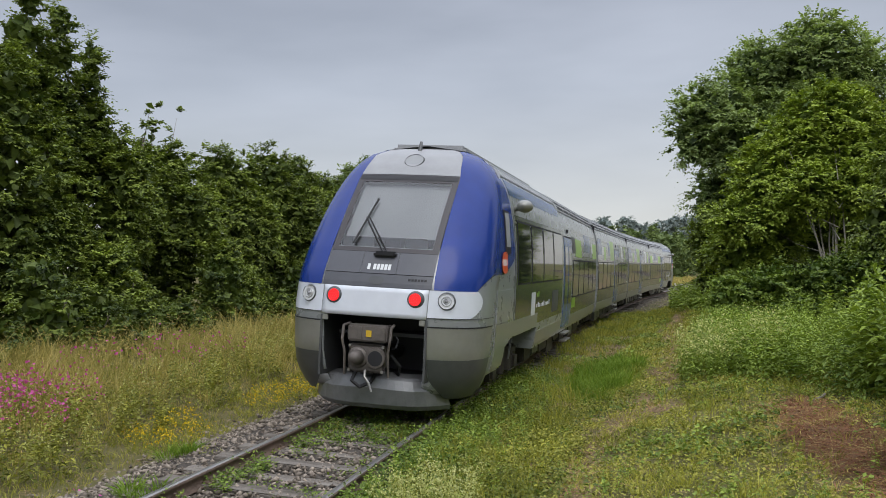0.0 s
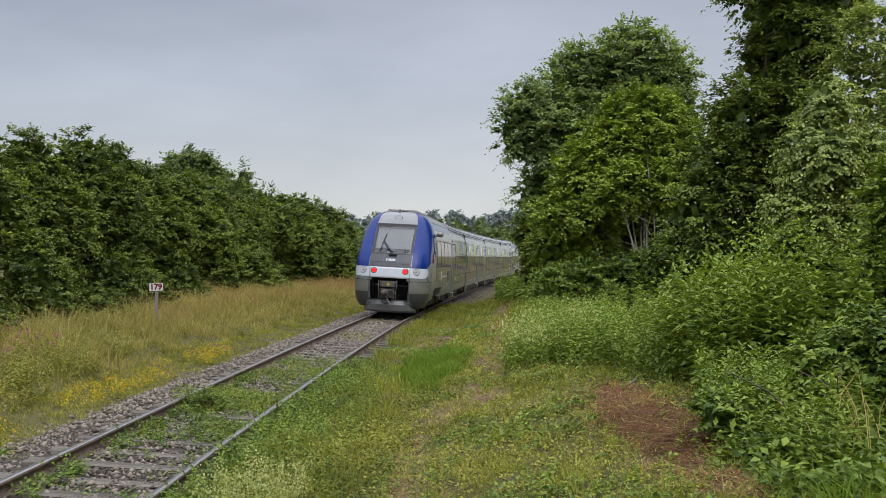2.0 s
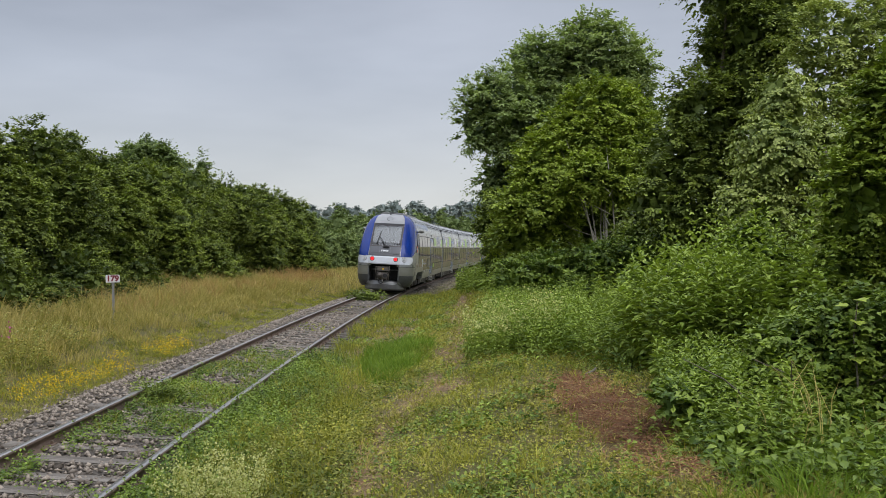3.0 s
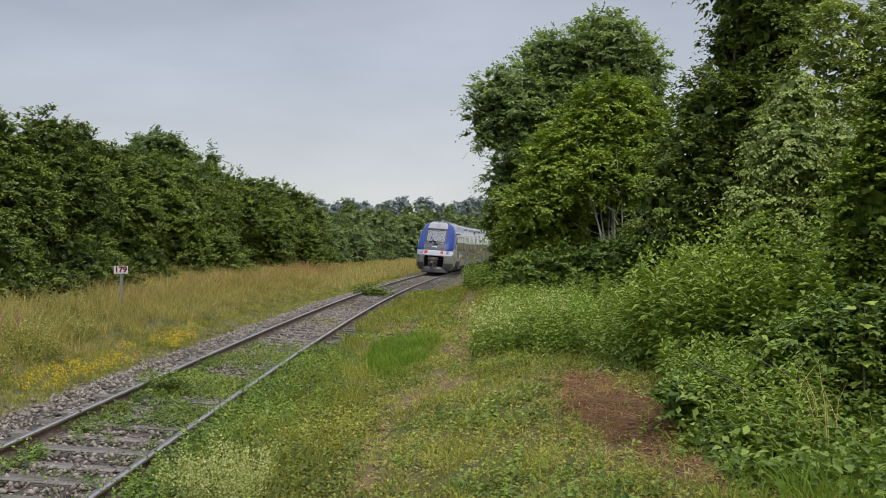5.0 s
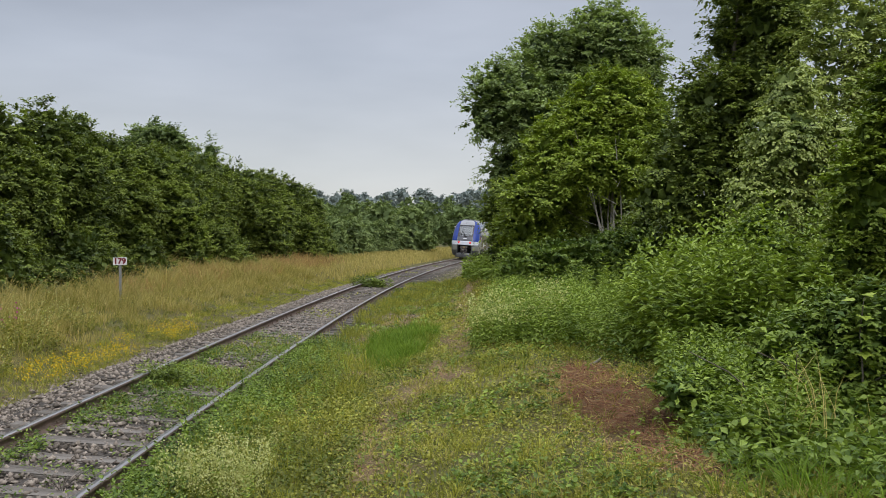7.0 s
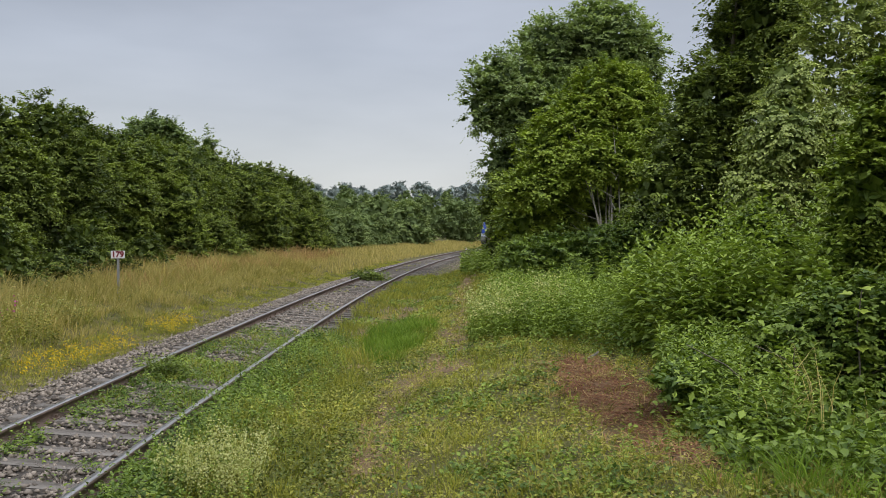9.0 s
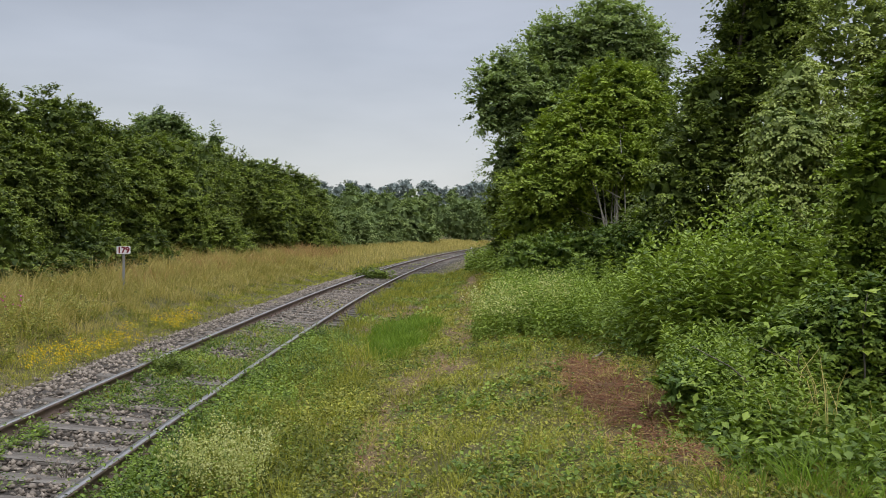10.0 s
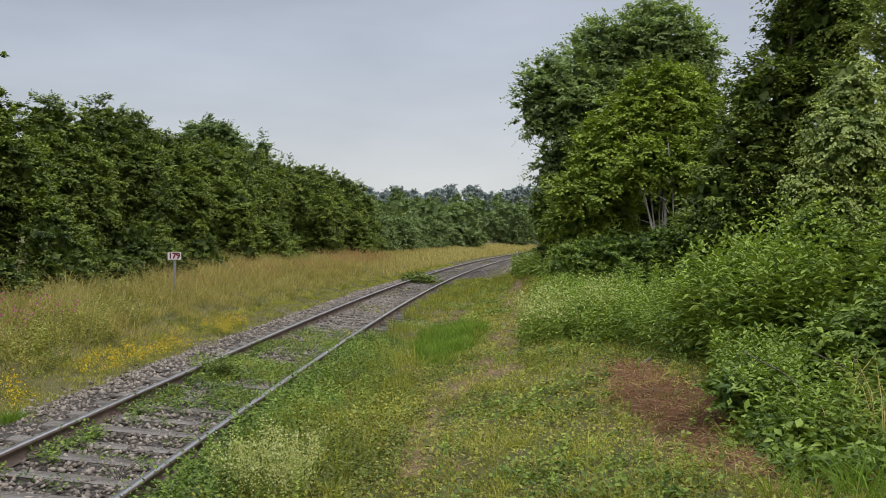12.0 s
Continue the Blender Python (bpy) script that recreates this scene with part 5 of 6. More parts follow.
    # low leafy foot of the near hedge, its shade put into darker tint
    s = 5.0
    while s < 34:
        x, y = (float(v) for v in on_track(s, float(np.interp(s, [5, 25, 34], [-8.0, -8.0, -8.6])) + rng.uniform(-0.25, 0.25)))
        g = float(ground_z(np.float64(x), np.float64(y)))
        h = rng.uniform(1.0, 2.1)
        blobs = [(x, y, g + h * 0.35, 0.9, h * 0.42), (x - 0.3, y + rng.uniform(-.3, .3), g + h * 0.75, 0.65, h * 0.3)]
        tree("foot_bush", "low green bush at the foot of the hedgerow, shade tinted into its leaves", "bush", blobs, (x, y), M_HEDGE, 330, 7, 0.11 if s < 30 else 0.13, 0.34, 0.025, stems=4, spread=0.2, seed=700 + int(s * 3), group="bushes at the hedge foot", tone=rng.uniform(-0.22, -0.06))
        s += rng.uniform(1.5, 2.2) if s < 27 else rng.uniform(2.2, 5.0)
    # thin tall shoots over the near hedge
    for s, d, h in ((15.6, -11.3, 8.9), (16.8, -11.3, 8.6), (17.9, -11.2, 7.9), (20.2, -10.9, 7.1), (20.8, -11.1, 6.7), (21.4, -10.8, 6.8)):
        x, y = (float(v) for v in on_track(s, d))
        g = float(ground_z(np.float64(x), np.float64(y)))
        wide = 1.0 if s < 19 else 0.26
        blobs = [(x + 0.1 * q, y + 0.12 * q, g + h * (0.62 + 0.11 * q), wide * (1 - 0.24 * q), 0.55) for q in range(4)]
        tree("ash_sapling", "thin ash shoots rising over the hedgerow", "tree", blobs, (x, y), M_DARKTREE, 1000 if wide > 0.5 else 110, 7, 0.12, 0.4 if wide > 0.5 else 0.28, 0.05, seed=int(s * 7), group="shoots over the hedgerow", tone=0.04, core=0.3 if wide > 0.5 else 0.05, rise=0.8)


hedge()


def unseen_thicket():
    """unseen shrubs beside and behind the path's start, added for dark window reflections"""
    rng = random.Random(31)
    for k in range(9):
        x, y = 8.2 + rng.uniform(-0.8, 0.8), 8.0 - 3.4 * k
        g = float(ground_z(np.float64(x), np.float64(y)))
        h = rng.uniform(5.5, 7.5)
        blobs = [(x, y, g + h * 0.25, 2.0, h * 0.27), (x, y, g + h * 0.55, 2.1, h * 0.27), (x, y, g + h * 0.82, 1.4, h * 0.2)]
        tree("thicket_shrub", "tall dense shrub added out of view beside the path for dark reflections", "shrub", blobs, (x, y), M_DARKTREE, 220, 6, 0.34, 0.5, 0.06, stems=3, spread=0.3, seed=400 + k, group="thicket beside the path")


unseen_thicket()


# ---- woods in the distance ----
def far_woods():
    rng = random.Random(9)
    n = 0
    for depth, xs, htop, jitter in ((112, np.arange(-17, -3, 4.2), 6.0, 0.8), (145, np.arange(-24, 4, 4.4), 7.4, 1.0), (176, np.arange(-28, 16, 4.2), 9.0, 1.4), (215, np.arange(-34, 24, 5.0), 11.0, 1.2)):
        for x in xs:
            x, y = float(x) + rng.uniform(-1, 1), depth + rng.uniform(-5, 5)
            sx, dd = from_track(np.float64(x), np.float64(y))
            if -5.0 < dd < 6.5:
                continue
            g = float(ground_z(np.float64(x), np.float64(y)))
            h = htop + rng.uniform(-jitter, jitter)
            w = rng.uniform(2.4, 3.5)
            blobs = [(x, y, g + h * 0.2, w, h * 0.25), (x, y, g + h * 0.4, w, h * 0.3), (x + rng.uniform(-.8, .8), y, g + h * 0.62, w * 0.9, h * 0.25), (x + rng.uniform(-1, 1), y, g + h * 0.82, w * 0.6, h * 0.18),
                     (x + rng.uniform(-2, 2), y - 1.5, g + h * rng.uniform(.2, .5), w * 0.6, h * 0.2)]
            tree("far_tree", "green tree in the wood beyond the bend, haze tinted in", "tree", blobs, (x, y), M_FAR_HAZED, 470, 6, 0.40, 0.9, 0.15, seed=200 + n, group="trees beyond the bend", tone=rng.uniform(-0.2, 0.2))
            n += 1
    # tall crowns on the ridge, pale from haze put into their colour
    for x in np.arange(-78, 26, 5.0):
        x, y = float(x) + rng.uniform(-2, 2), 420 + rng.uniform(-12, 12)
        g = float(ground_z(np.float64(x), np.float64(y)))
        h = float(np.interp(x, [-75, -30, -12, 0, 10, 30], [24, 24, 25.5, 22, 24, 27])) - g + rng.uniform(-1.2, 1.2)
        blobs = [(x + rng.uniform(-2, 2), y, g + h * q, rng.uniform(2.8, 4.2), rng.uniform(2.0, 3.2)) for q in (0.52, 0.66, 0.80, 0.90)]
        tree("ridge_tree", "tall tree on the far ridge, haze tinted in", "tree", blobs, (x, y), M_HAZE, 200, 6, 1.0, 2.2, 0.35, seed=300 + n, group="trees on the ridge", tone=rng.uniform(-0.2, 0.2))
        n += 1


far_woods()


# ---- grass and weeds ----
def blades(name, label, x, y, height, width, mat, lean=0.35, tone=0.0, zoff=0.0, flat=False, category="grass"):
    n = len(x)
    z = ground_z(x, y) + zoff
    a = RNG.uniform(0, 6.2832, n)
    face = np.stack([np.cos(a), np.sin(a), 0 * a], -1)
    b = RNG.uniform(0, 6.2832, n)
    lv = np.stack([np.cos(b), np.sin(b), 0 * b], -1) * (np.abs(RNG.normal(0, lean, n)) * height)[:, None]
    P = np.stack([x, y, z], -1)
    up = np.array([0, 0, 1.0]) * (height * (0.08 if flat else 1.0))[:, None]
    w = face * (np.asarray(width) * np.ones(n))[:, None] * 0.5
    m = P + up * 0.5 + lv * 0.3
    t = P + up * RNG.uniform(0.85, 1.0, n)[:, None] + lv * 1.1
    V = np.stack([P, m + w, t, m - w], 1).reshape(-1, 3)
    i = np.arange(n)[:, None] * 4
    F = np.concatenate([i + [0, 1, 3], i + [1, 2, 3]], 1).reshape(-1, 3)
    tint = np.clip(0.42 + tone + 0.34 * RNG.standard_normal(n) + 0.32 * wave(x, y, 1.3, 2.0) + 0.18 * wave(x, y, 4.3, 5.0), 0, 1)
    return tagged(new(name, mesh_from(name, V, F, mat, tint=np.repeat(tint, 4))), label, category, kind="stuff")


def low_leaves(name, label, x, y, top, size, mat, tone=0.0, category="weeds", up=1.0, aspect=0.7, stemmed=False):
    n = len(x)
    z = ground_z(x, y) + top * RNG.random(n) ** (0.7 if not stemmed else 1.0)
    P = np.stack([x, y, z], -1)
    T = RNG.standard_normal((n, 3)) * np.array([1, 1, 0.4])
    N = np.array([0, 0, up]) + RNG.normal(0, 0.4, (n, 3))
    V, F = leaf_mesh(P, T, N, size * RNG.uniform(0.6, 1.3, n), aspect)
    tint = np.clip(0.42 + tone + 0.36 * RNG.standard_normal(n) + 0.34 * wave(x, y, 1.1, 6.0) + 0.15 * wave(x, y, 4.0, 1.0), 0, 1)
    return tagged(new(name, mesh_from(name, V, F, mat, tint=np.repeat(tint, 4))), label, category, kind="stuff")


def sow(n, s0, s1, d0, d1, power=1.6, keep=None):
    """points along the line, thicker near the start"""
    s = s0 + (s1 - s0) * RNG.random(n) ** power
    d = RNG.uniform(d0, d1, n)
    x, y = on_track(s, d)
    if keep is not None:
        ok = keep(x, y, s, d)
        x, y = x[ok], y[ok]
    return x, y


def spot(n, cx, cy, rx, ry):
    a, r = RNG.uniform(0, 6.2832, n), np.sqrt(RNG.random(n))
    return cx + rx * r * np.cos(a), cy + ry * r * np.sin(a)


def plants(name, label, spots, height, mat, leaves, size, tone=0.0, flower=None, fsize=0.02, fcount=0, fzone=(0.55, 1.0)):
    """upright leafy stems"""
    x, y = spots
    n = len(x)
    z = ground_z(x, y)
    h = height * RNG.uniform(0.6, 1.15, n)
    lean = RNG.normal(0, 0.12, (n, 2))
    pairs = (np.arange(leaves) // 2 + 0.5) / ((leaves + 1) // 2)
    q = np.clip(0.10 + 0.9 * pairs[None] + RNG.normal(0, 0.02, (n, leaves)), 0.05, 1.0)
    px, py = x[:, None] + lean[:, :1] * h[:, None] * q, y[:, None] + lean[:, 1:] * h[:, None] * q
    pz = z[:, None] + h[:, None] * q
    a = RNG.uniform(0, 6.2832, (n, 1)) + np.arange(leaves) * 3.1416 + (np.arange(leaves) // 2) * 1.75 + RNG.normal(0, 0.3, (n, leaves))
    T = np.stack([np.cos(a), np.sin(a), -0.25 + 1.1 * q ** 3 + RNG.normal(0, 0.22, (n, leaves))], -1)
    sz = size * (1.2 - 0.6 * q ** 2) * RNG.uniform(0.7, 1.2, (n, leaves))
    P = np.stack([px, py, pz], -1) + T * sz[..., None] * 0.5
    N = np.array([0, 0, 1.0]) + RNG.normal(0, 0.3, P.shape)
    V, F = leaf_mesh(P.reshape(-1, 3), T.reshape(-1, 3), N.reshape(-1, 3), sz.ravel(), 0.42)
    tint = np.repeat(np.clip(0.45 + tone + 0.18 * RNG.standard_normal(n)[:, None] + 0.15 * RNG.standard_normal((n, leaves)) + 0.2 * (q - 0.5), 0, 1).ravel(), 4)
    base = np.stack([x, y, z - 0.02], -1)
    tip = np.stack([x + lean[:, 0] * h, y + lean[:, 1] * h, z + h], -1)
    side = np.array([0.004, 0.002, 0])
    SV = np.stack([base - side, base + side, tip], 1).reshape(-1, 3)
    SF = np.arange(n * 3).reshape(-1, 3) + len(V)
    V, F, tint = np.concatenate([V, SV]), np.concatenate([F, SF]), np.r_[tint, np.full(n * 3, 0.35)]
    tagged(new(name, mesh_from(name, V, F, mat, tint=tint)), label, "weeds", kind="stuff")
    if flower:
        k = RNG.integers(0, n, fcount)
        fq = RNG.uniform(fzone[0], fzone[1], fcount)
        P = base[k] + (tip[k] - base[k]) * fq[:, None] + RNG.normal(0, fsize * 1.6, (fcount, 3))
        V, F = leaf_mesh(P, RNG.standard_normal((fcount, 3)), RNG.standard_normal((fcount, 3)) + np.array([0, -0.4, 0.6]), fsize * RNG.uniform(0.6, 1.3, fcount), 0.9)
        t = np.repeat(np.clip(RNG.normal(0.5, 0.25, fcount), 0, 1), 4)
        tagged(new(name.replace("plants", "blossom"), mesh_from("blossom", V, F, flower, tint=t)), label.replace("stems", "blossom"), "flowers", kind="stuff")


def green_here(x, y, s, d):
    return RNG.random(len(x)) > bare(x, y) * 0.9


def tufts(name, label, x, y, count, height, spread, width, mat, arch=0.5, tone=0.0, category="grass"):
    """grass in tufts: blades that arch out from one root"""
    n = len(x)
    X, Y = np.repeat(x, count), np.repeat(y, count)
    a, r = RNG.uniform(0, 6.2832, n * count), np.sqrt(RNG.random(n * count))
    out_ = np.stack([np.cos(a), np.sin(a), 0 * a], -1)
    sp = np.repeat(spread * RNG.uniform(0.6, 1.3, n), count)
    X, Y = X + out_[:, 0] * r * sp, Y + out_[:, 1] * r * sp
    h = np.repeat(height * np.ones(n) * RNG.uniform(0.7, 1.2, n), count) * RNG.uniform(0.5, 1.1, n * count)
    P = np.stack([X, Y, ground_z(X, Y) - 0.01], -1)
    bend = out_ * (0.25 + r[:, None]) * arch + np.repeat(RNG.normal(0, 0.16, (n, 2)), count, 0) @ np.array([[1, 0, 0], [0, 1, 0.0]]) + RNG.normal(0, 0.10, P.shape) * np.array([1, 1, 0])
    up_ = np.array([0, 0, 1.0])
    m = P + (up_ * 0.55 + bend * 0.30) * h[:, None]
    t = P + (up_ * RNG.uniform(0.75, 1.0, (len(P), 1)) + bend * 0.95) * h[:, None]
    b = RNG.uniform(0, 6.2832, len(P))
    w = np.stack([np.cos(b), np.sin(b), 0 * b], -1) * (0.5 * width * (1 + 0.035 * Y))[:, None]
    V = np.stack([P, m + w, t, m - w], 1).reshape(-1, 3)
    i = np.arange(len(P))[:, None] * 4
    F = np.concatenate([i + [0, 1, 3], i + [1, 2, 3]], 1).reshape(-1, 3)
    tint = np.clip(0.40 + tone + np.repeat(0.24 * RNG.standard_normal(n) + 0.25 * wave(x, y, 1.3, 2.0), count) + 0.20 * RNG.standard_normal(len(P)), 0, 1)
    return tagged(new(name, mesh_from(name, V, F, mat, tint=np.repeat(tint, 4))), label, category, kind="stuff")


def clumps(name, label, x, y, count, radius, height, size, mat, tone=0.0, aspect=0.62, category="weeds"):
    """low leafy weeds in rounded clumps, with the ground dark between them"""
    n = len(x)
    k = np.repeat(np.arange(n), count)
    scale = RNG.uniform(0.55, 1.25, n)
    D = unit(RNG.standard_normal((n * count, 3)))
    D[:, 2] = np.abs(D[:, 2])
    r = RNG.uniform(0.55, 1.05, n * count)
    rad, hh = radius * scale[k] * r, (height * np.ones(n))[k] * scale[k] * r
    X, Y = x[k] + D[:, 0] * rad, y[k] + D[:, 1] * rad
    P = np.stack([X, Y, ground_z(X, Y) + D[:, 2] * hh + 0.01], -1)
    T = D * np.array([1, 1, 0.35]) + RNG.normal(0, 0.45, P.shape) * np.array([1, 1, 0.5])
    N = np.array([0, 0, 0.9]) + D * 0.5 + RNG.normal(0, 0.32, P.shape)
    grow = np.broadcast_to(np.asarray(size), (n,))[k]
    V, F = leaf_mesh(P, T, N, grow * RNG.uniform(0.55, 1.3, len(P)), aspect)
    tint = np.clip(0.38 + tone + (0.20 * RNG.standard_normal(n) + 0.34 * wave(x, y, 0.8, 6.0))[k] + 0.20 * RNG.standard_normal(len(P)), 0, 1)
    return tagged(new(name, mesh_from(name, V, F, mat, tint=np.repeat(tint, 4))), label, category, kind="stuff")


def meadow():
    # hay on the far verge, in leaning tufts
    x, y = sow(3600, 3, 46, -9.2, -3.7, 1.2, lambda x, y, s, d: RNG.random(len(x)) < 0.75 + 0.5 * wave(x, y, 0.8, 3.0))
    s, d = from_track(x, y)
    h = np.interp(d, [-9, -6, -4.6, -3.7], [0.95, 0.85, 0.48, 0.16]) * (1 + 0.35 * wave(x, y, 0.7, 1.0)) * np.where((s < 26) & (d < -7.3), 0.75, 1.0)
    tufts("hay_grass", "tall ripening yellow-green meadow grass in tufts", x, y, 18, h, 0.16, 0.0075, M_STRAW, 0.55, -0.06)
    x, y = sow(2300, 3, 44, -9.0, -3.2, 1.25, lambda x, y, s, d: wave(x, y, 0.9, 5.0) + 0.5 * RNG.standard_normal(len(x)) > -0.2)
    s, d = from_track(x, y)
    tufts("verge_grass", "green grass tufts among the hay", x, y, 18, np.interp(d, [-9, -5.5, -3.2], [0.48, 0.34, 0.12]), 0.15, 0.008, M_GRASS, 0.6, -0.10)
    x, y = sow(900, 4, 30, -8.6, -3.6, 1.2, lambda x, y, s, d: wave(x, y, 1.0, 8.0) > 0.15)
    clumps("verge_weeds", "dark green leafy weeds among the hay", x, y, 26, 0.20, 0.30, 0.055, M_WEED, -0.08)
    x, y = sow(22000, 46, 150, -9.5, -3.3, 1.2)
    blades("far_hay_grass", "pale ripe meadow grass along the bend", x, y, 0.5 * RNG.uniform(0.5, 1.2, len(x)), 0.0035 + 0.0005 * y, M_STRAW, 0.3, 0.12)
    x, y = sow(420, 24, 60, -8.6, -5.6, 1.0, lambda x, y, s, d: wave(x, y, 0.6, 2.0) > -0.25)
    tufts("brown_hay", "tall reddish-brown ripe grass before the hedge", x, y, 16, 0.95, 0.18, 0.007, M_REDHAY, 0.4, 0.1)
    x, y = np.concatenate([np.array(spot(60, -7.6 - 0.3 * k, 9.5 + 2.6 * k, 0.8, 1.2)) for k in range(5)], 1)
    plants("verge_plants", "leafy green weed stems in the hay", (x, y), 0.62, M_WEED, 20, 0.085, -0.05, M_CREAM, 0.03, 1500, (0.6, 1.1))
    # seed heads above the hay
    x, y = sow(11000, 5, 60, -9.0, -4.6, 1.2)
    s, d = from_track(x, y)
    low_leaves("seed_heads", "feathery straw-coloured seed heads", x, y, np.interp(d, [-9, -6, -4.6], [0.95, 0.85, 0.5]), 0.075, M_STRAW, 0.30, "grass", 0.2, 0.20)
    # flattened dry stalks, most where the soil is bare
    x, y = sow(52000, 2.5, 34, 1.3, 8.0, 1.5, lambda x, y, s, d: RNG.random(len(x)) < 0.10 + bare(x, y))
    blades("dry_stalks", "flattened dry brown stalks and litter", x, y, RNG.uniform(0.08, 0.26, len(x)), 0.007 + 0.0003 * y, M_MULCH, 1.0, 0.10, 0.03, True, "litter")
    x, y = spot(13000, 1.90, 9.6, 0.75, 3.4)
    ok = bare(x, y) + 0.3 * RNG.standard_normal(len(x)) > 0.5
    x, y = x[ok], y[ok]
    blades("brown_litter", "red-brown cut stalks on the cleared patch", x, y, RNG.uniform(0.08, 0.34, len(x)), 0.014, M_BROWNRED, 1.0, -0.08, 0.04, True, "litter")
    x, y = spot(900, 1.85, 9.6, 0.75, 3.2)
    blades("straw_litter", "bleached straw stalks strewn on the cleared patch", x, y, RNG.uniform(0.10, 0.40, len(x)), 0.010, M_STRAW, 1.0, 0.25, 0.05, True, "litter")
    x, y = sow(6000, 4, 40, 2.3, 5.0, 1.2, lambda x, y, s, d: RNG.random(len(x)) < bare(x, y))
    blades("path_litter", "trodden red-brown stalks on the path", x, y, RNG.uniform(0.10, 0.36, len(x)), 0.012, M_BROWNRED, 1.0, 0.15, 0.04, True, "litter")
    # sward on the near side: tufts, bleached and green, with creeping leaves between
    x, y = sow(4200, 2.5, 44, 1.2, 8.5, 1.5, green_here)
    h = 0.15 * (1 + 0.5 * wave(x, y, 0.9, 4.0)) * np.interp(y, [4, 20, 40], [1, 1.4, 1.9])
    tufts("sward", "short mixed green grass in tufts", x, y, 15, h, 0.11, 0.0065, M_GRASS, 0.7, 0.0)
    x, y = sow(700, -6, 2.6, 1.2, 7.5, 1.0, green_here)
    tufts("path_sward", "short grass tufts about the start of the path", x, y, 13, 0.15, 0.12, 0.0065, M_GRASS, 0.7, 0.0)
    x, y = sow(600, -6, 2.6, 1.4, 7.5, 1.0, green_here)
    clumps("path_clover", "low clover clumps about the start of the path", x, y, 14, 0.14, 0.07, 0.034, M_WEED, 0.15, 0.8)
    x, y = sow(420, -6, 3.2, -9.0, -3.7, 1.0)
    tufts("near_hay", "ripening meadow grass beside the start of the path", x, y, 16, 0.6, 0.16, 0.0075, M_STRAW, 0.55, -0.06)
    x, y = sow(1700, 2.5, 36, 1.5, 8.0, 1.5, lambda x, y, s, d: (wave(x, y, 1.2, 3.3) + 0.4 * RNG.standard_normal(len(x)) > 0.15))
    tufts("bleached_grass", "bleached dry grass among the green", x, y, 14, 0.18, 0.12, 0.0055, M_STRAW, 0.8, 0.0)
    x, y = sow(5200, 2.5, 30, 1.9, 8.2, 1.6, lambda x, y, s, d: green_here(x, y, s, d) & (wave(x, y, 0.8, 1.5) + 0.5 * RNG.standard_normal(len(x)) > -0.15))
    clumps("clover", "low yellow-green clover and creeping weed clumps", x, y, 15, 0.13, 0.07, 0.030 + 0.0012 * y, M_WEED, 0.20, 0.8)
    x, y = sow(46000, 2.5, 22, 1.9, 8.0, 1.4, lambda x, y, s, d: RNG.random(len(x)) > 0.75 * bare(x, y))
    low_leaves("creeping_leaves", "tiny yellow-green leaves carpeting the ground", x, y, 0.06, 0.024 + 0.0014 * y, M_WEED, 0.16, aspect=0.8)
    x, y = sow(1500, 2.5, 16, 2.2, 7.0, 1.3, lambda x, y, s, d: (wave(x, y, 1.3, 0.7) + 0.3 * RNG.standard_normal(len(x)) > 0.25) & (bare(x, y) < 0.5))
    clumps("plantain", "broad green weed leaves in dense clumps", x, y, 24, 0.17, 0.15, 0.055, M_UNDER, -0.02)
    x, y = sow(420, 3, 14, 2.0, 6.5, 1.2, lambda x, y, s, d: wave(x, y, 1.0, 5.7) > 0.0)
    plants("knotgrass_plants", "thin upright green weed stems in the sward", (x, y), 0.26, M_UNDER, 14, 0.05, 0.10)
    # beside the near rail: leafy weeds, then tall grass, then the lush strip and stony ground
    x, y = sow(950, 3.4, 17, 0.80, 1.7, 1.1, lambda x, y, s, d: wave(x, y, 1.7, 4.4) > -0.45)
    s, d = from_track(x, y)
    clumps("side_weeds", "leafy dark green weeds crowding the rail", x, y, 30, 0.17, np.interp(d, [0.8, 1.2, 1.7], [0.22, 0.30, 0.28]), 0.050, M_UNDER, -0.13)
    x, y = sow(1300, 3.6, 12, 1.3, 2.9, 1.1, lambda x, y, s, d: wave(x, y, 1.4, 2.2) > -0.35)
    clumps("bank_weeds", "mixed weeds on the slope below the rail", x, y, 26, 0.16, 0.22, 0.045, M_WEED, -0.05)
    x, y = sow(260, 3.6, 15, 0.95, 2.2, 1.1)
    plants("willowherb_plants", "upright leafy weed stems beside the rail", (x, y), 0.42, M_UNDER, 18, 0.06, 0.05)
    x, y = sow(800, 4, 34, 1.1, 2.6, 1.1, lambda x, y, s, d: green_here(x, y, s, d) & (wave(x, y, 0.9, 6.6) > -0.4))
    tufts("rail_grass", "tall soft green grass beside the rail", x, y, 16, 0.38, 0.13, 0.0055, M_GRASS, 0.35, 0.0)
    x, y = sow(620, 12.5, 21.0, 1.8, 3.8, 1.0, lambda x, y, s, d: RNG.random(len(x)) < 1.3 - ((s - 16.6) / 3.4) ** 2 - ((d - 2.75) / 0.72) ** 2 + 0.4 * wave(x, y, 1.7, 8.0))
    tufts("lush_grass", "lush bright green grass strip", x, y, 26, 0.30, 0.18, 0.008, M_LUSH, 0.55, -0.22)
    x, y = sow(720, 16, 46, 1.0, 4.0, 1.0, lambda x, y, s, d: wave(x, y, 0.9, 2.6) + 0.2 * RNG.standard_normal(len(x)) > 0.12)
    clumps("patch_weeds", "patches of low green weeds on stony ground", x, y, 28, 0.30, 0.17, 0.085, M_UNDER, 0.05)
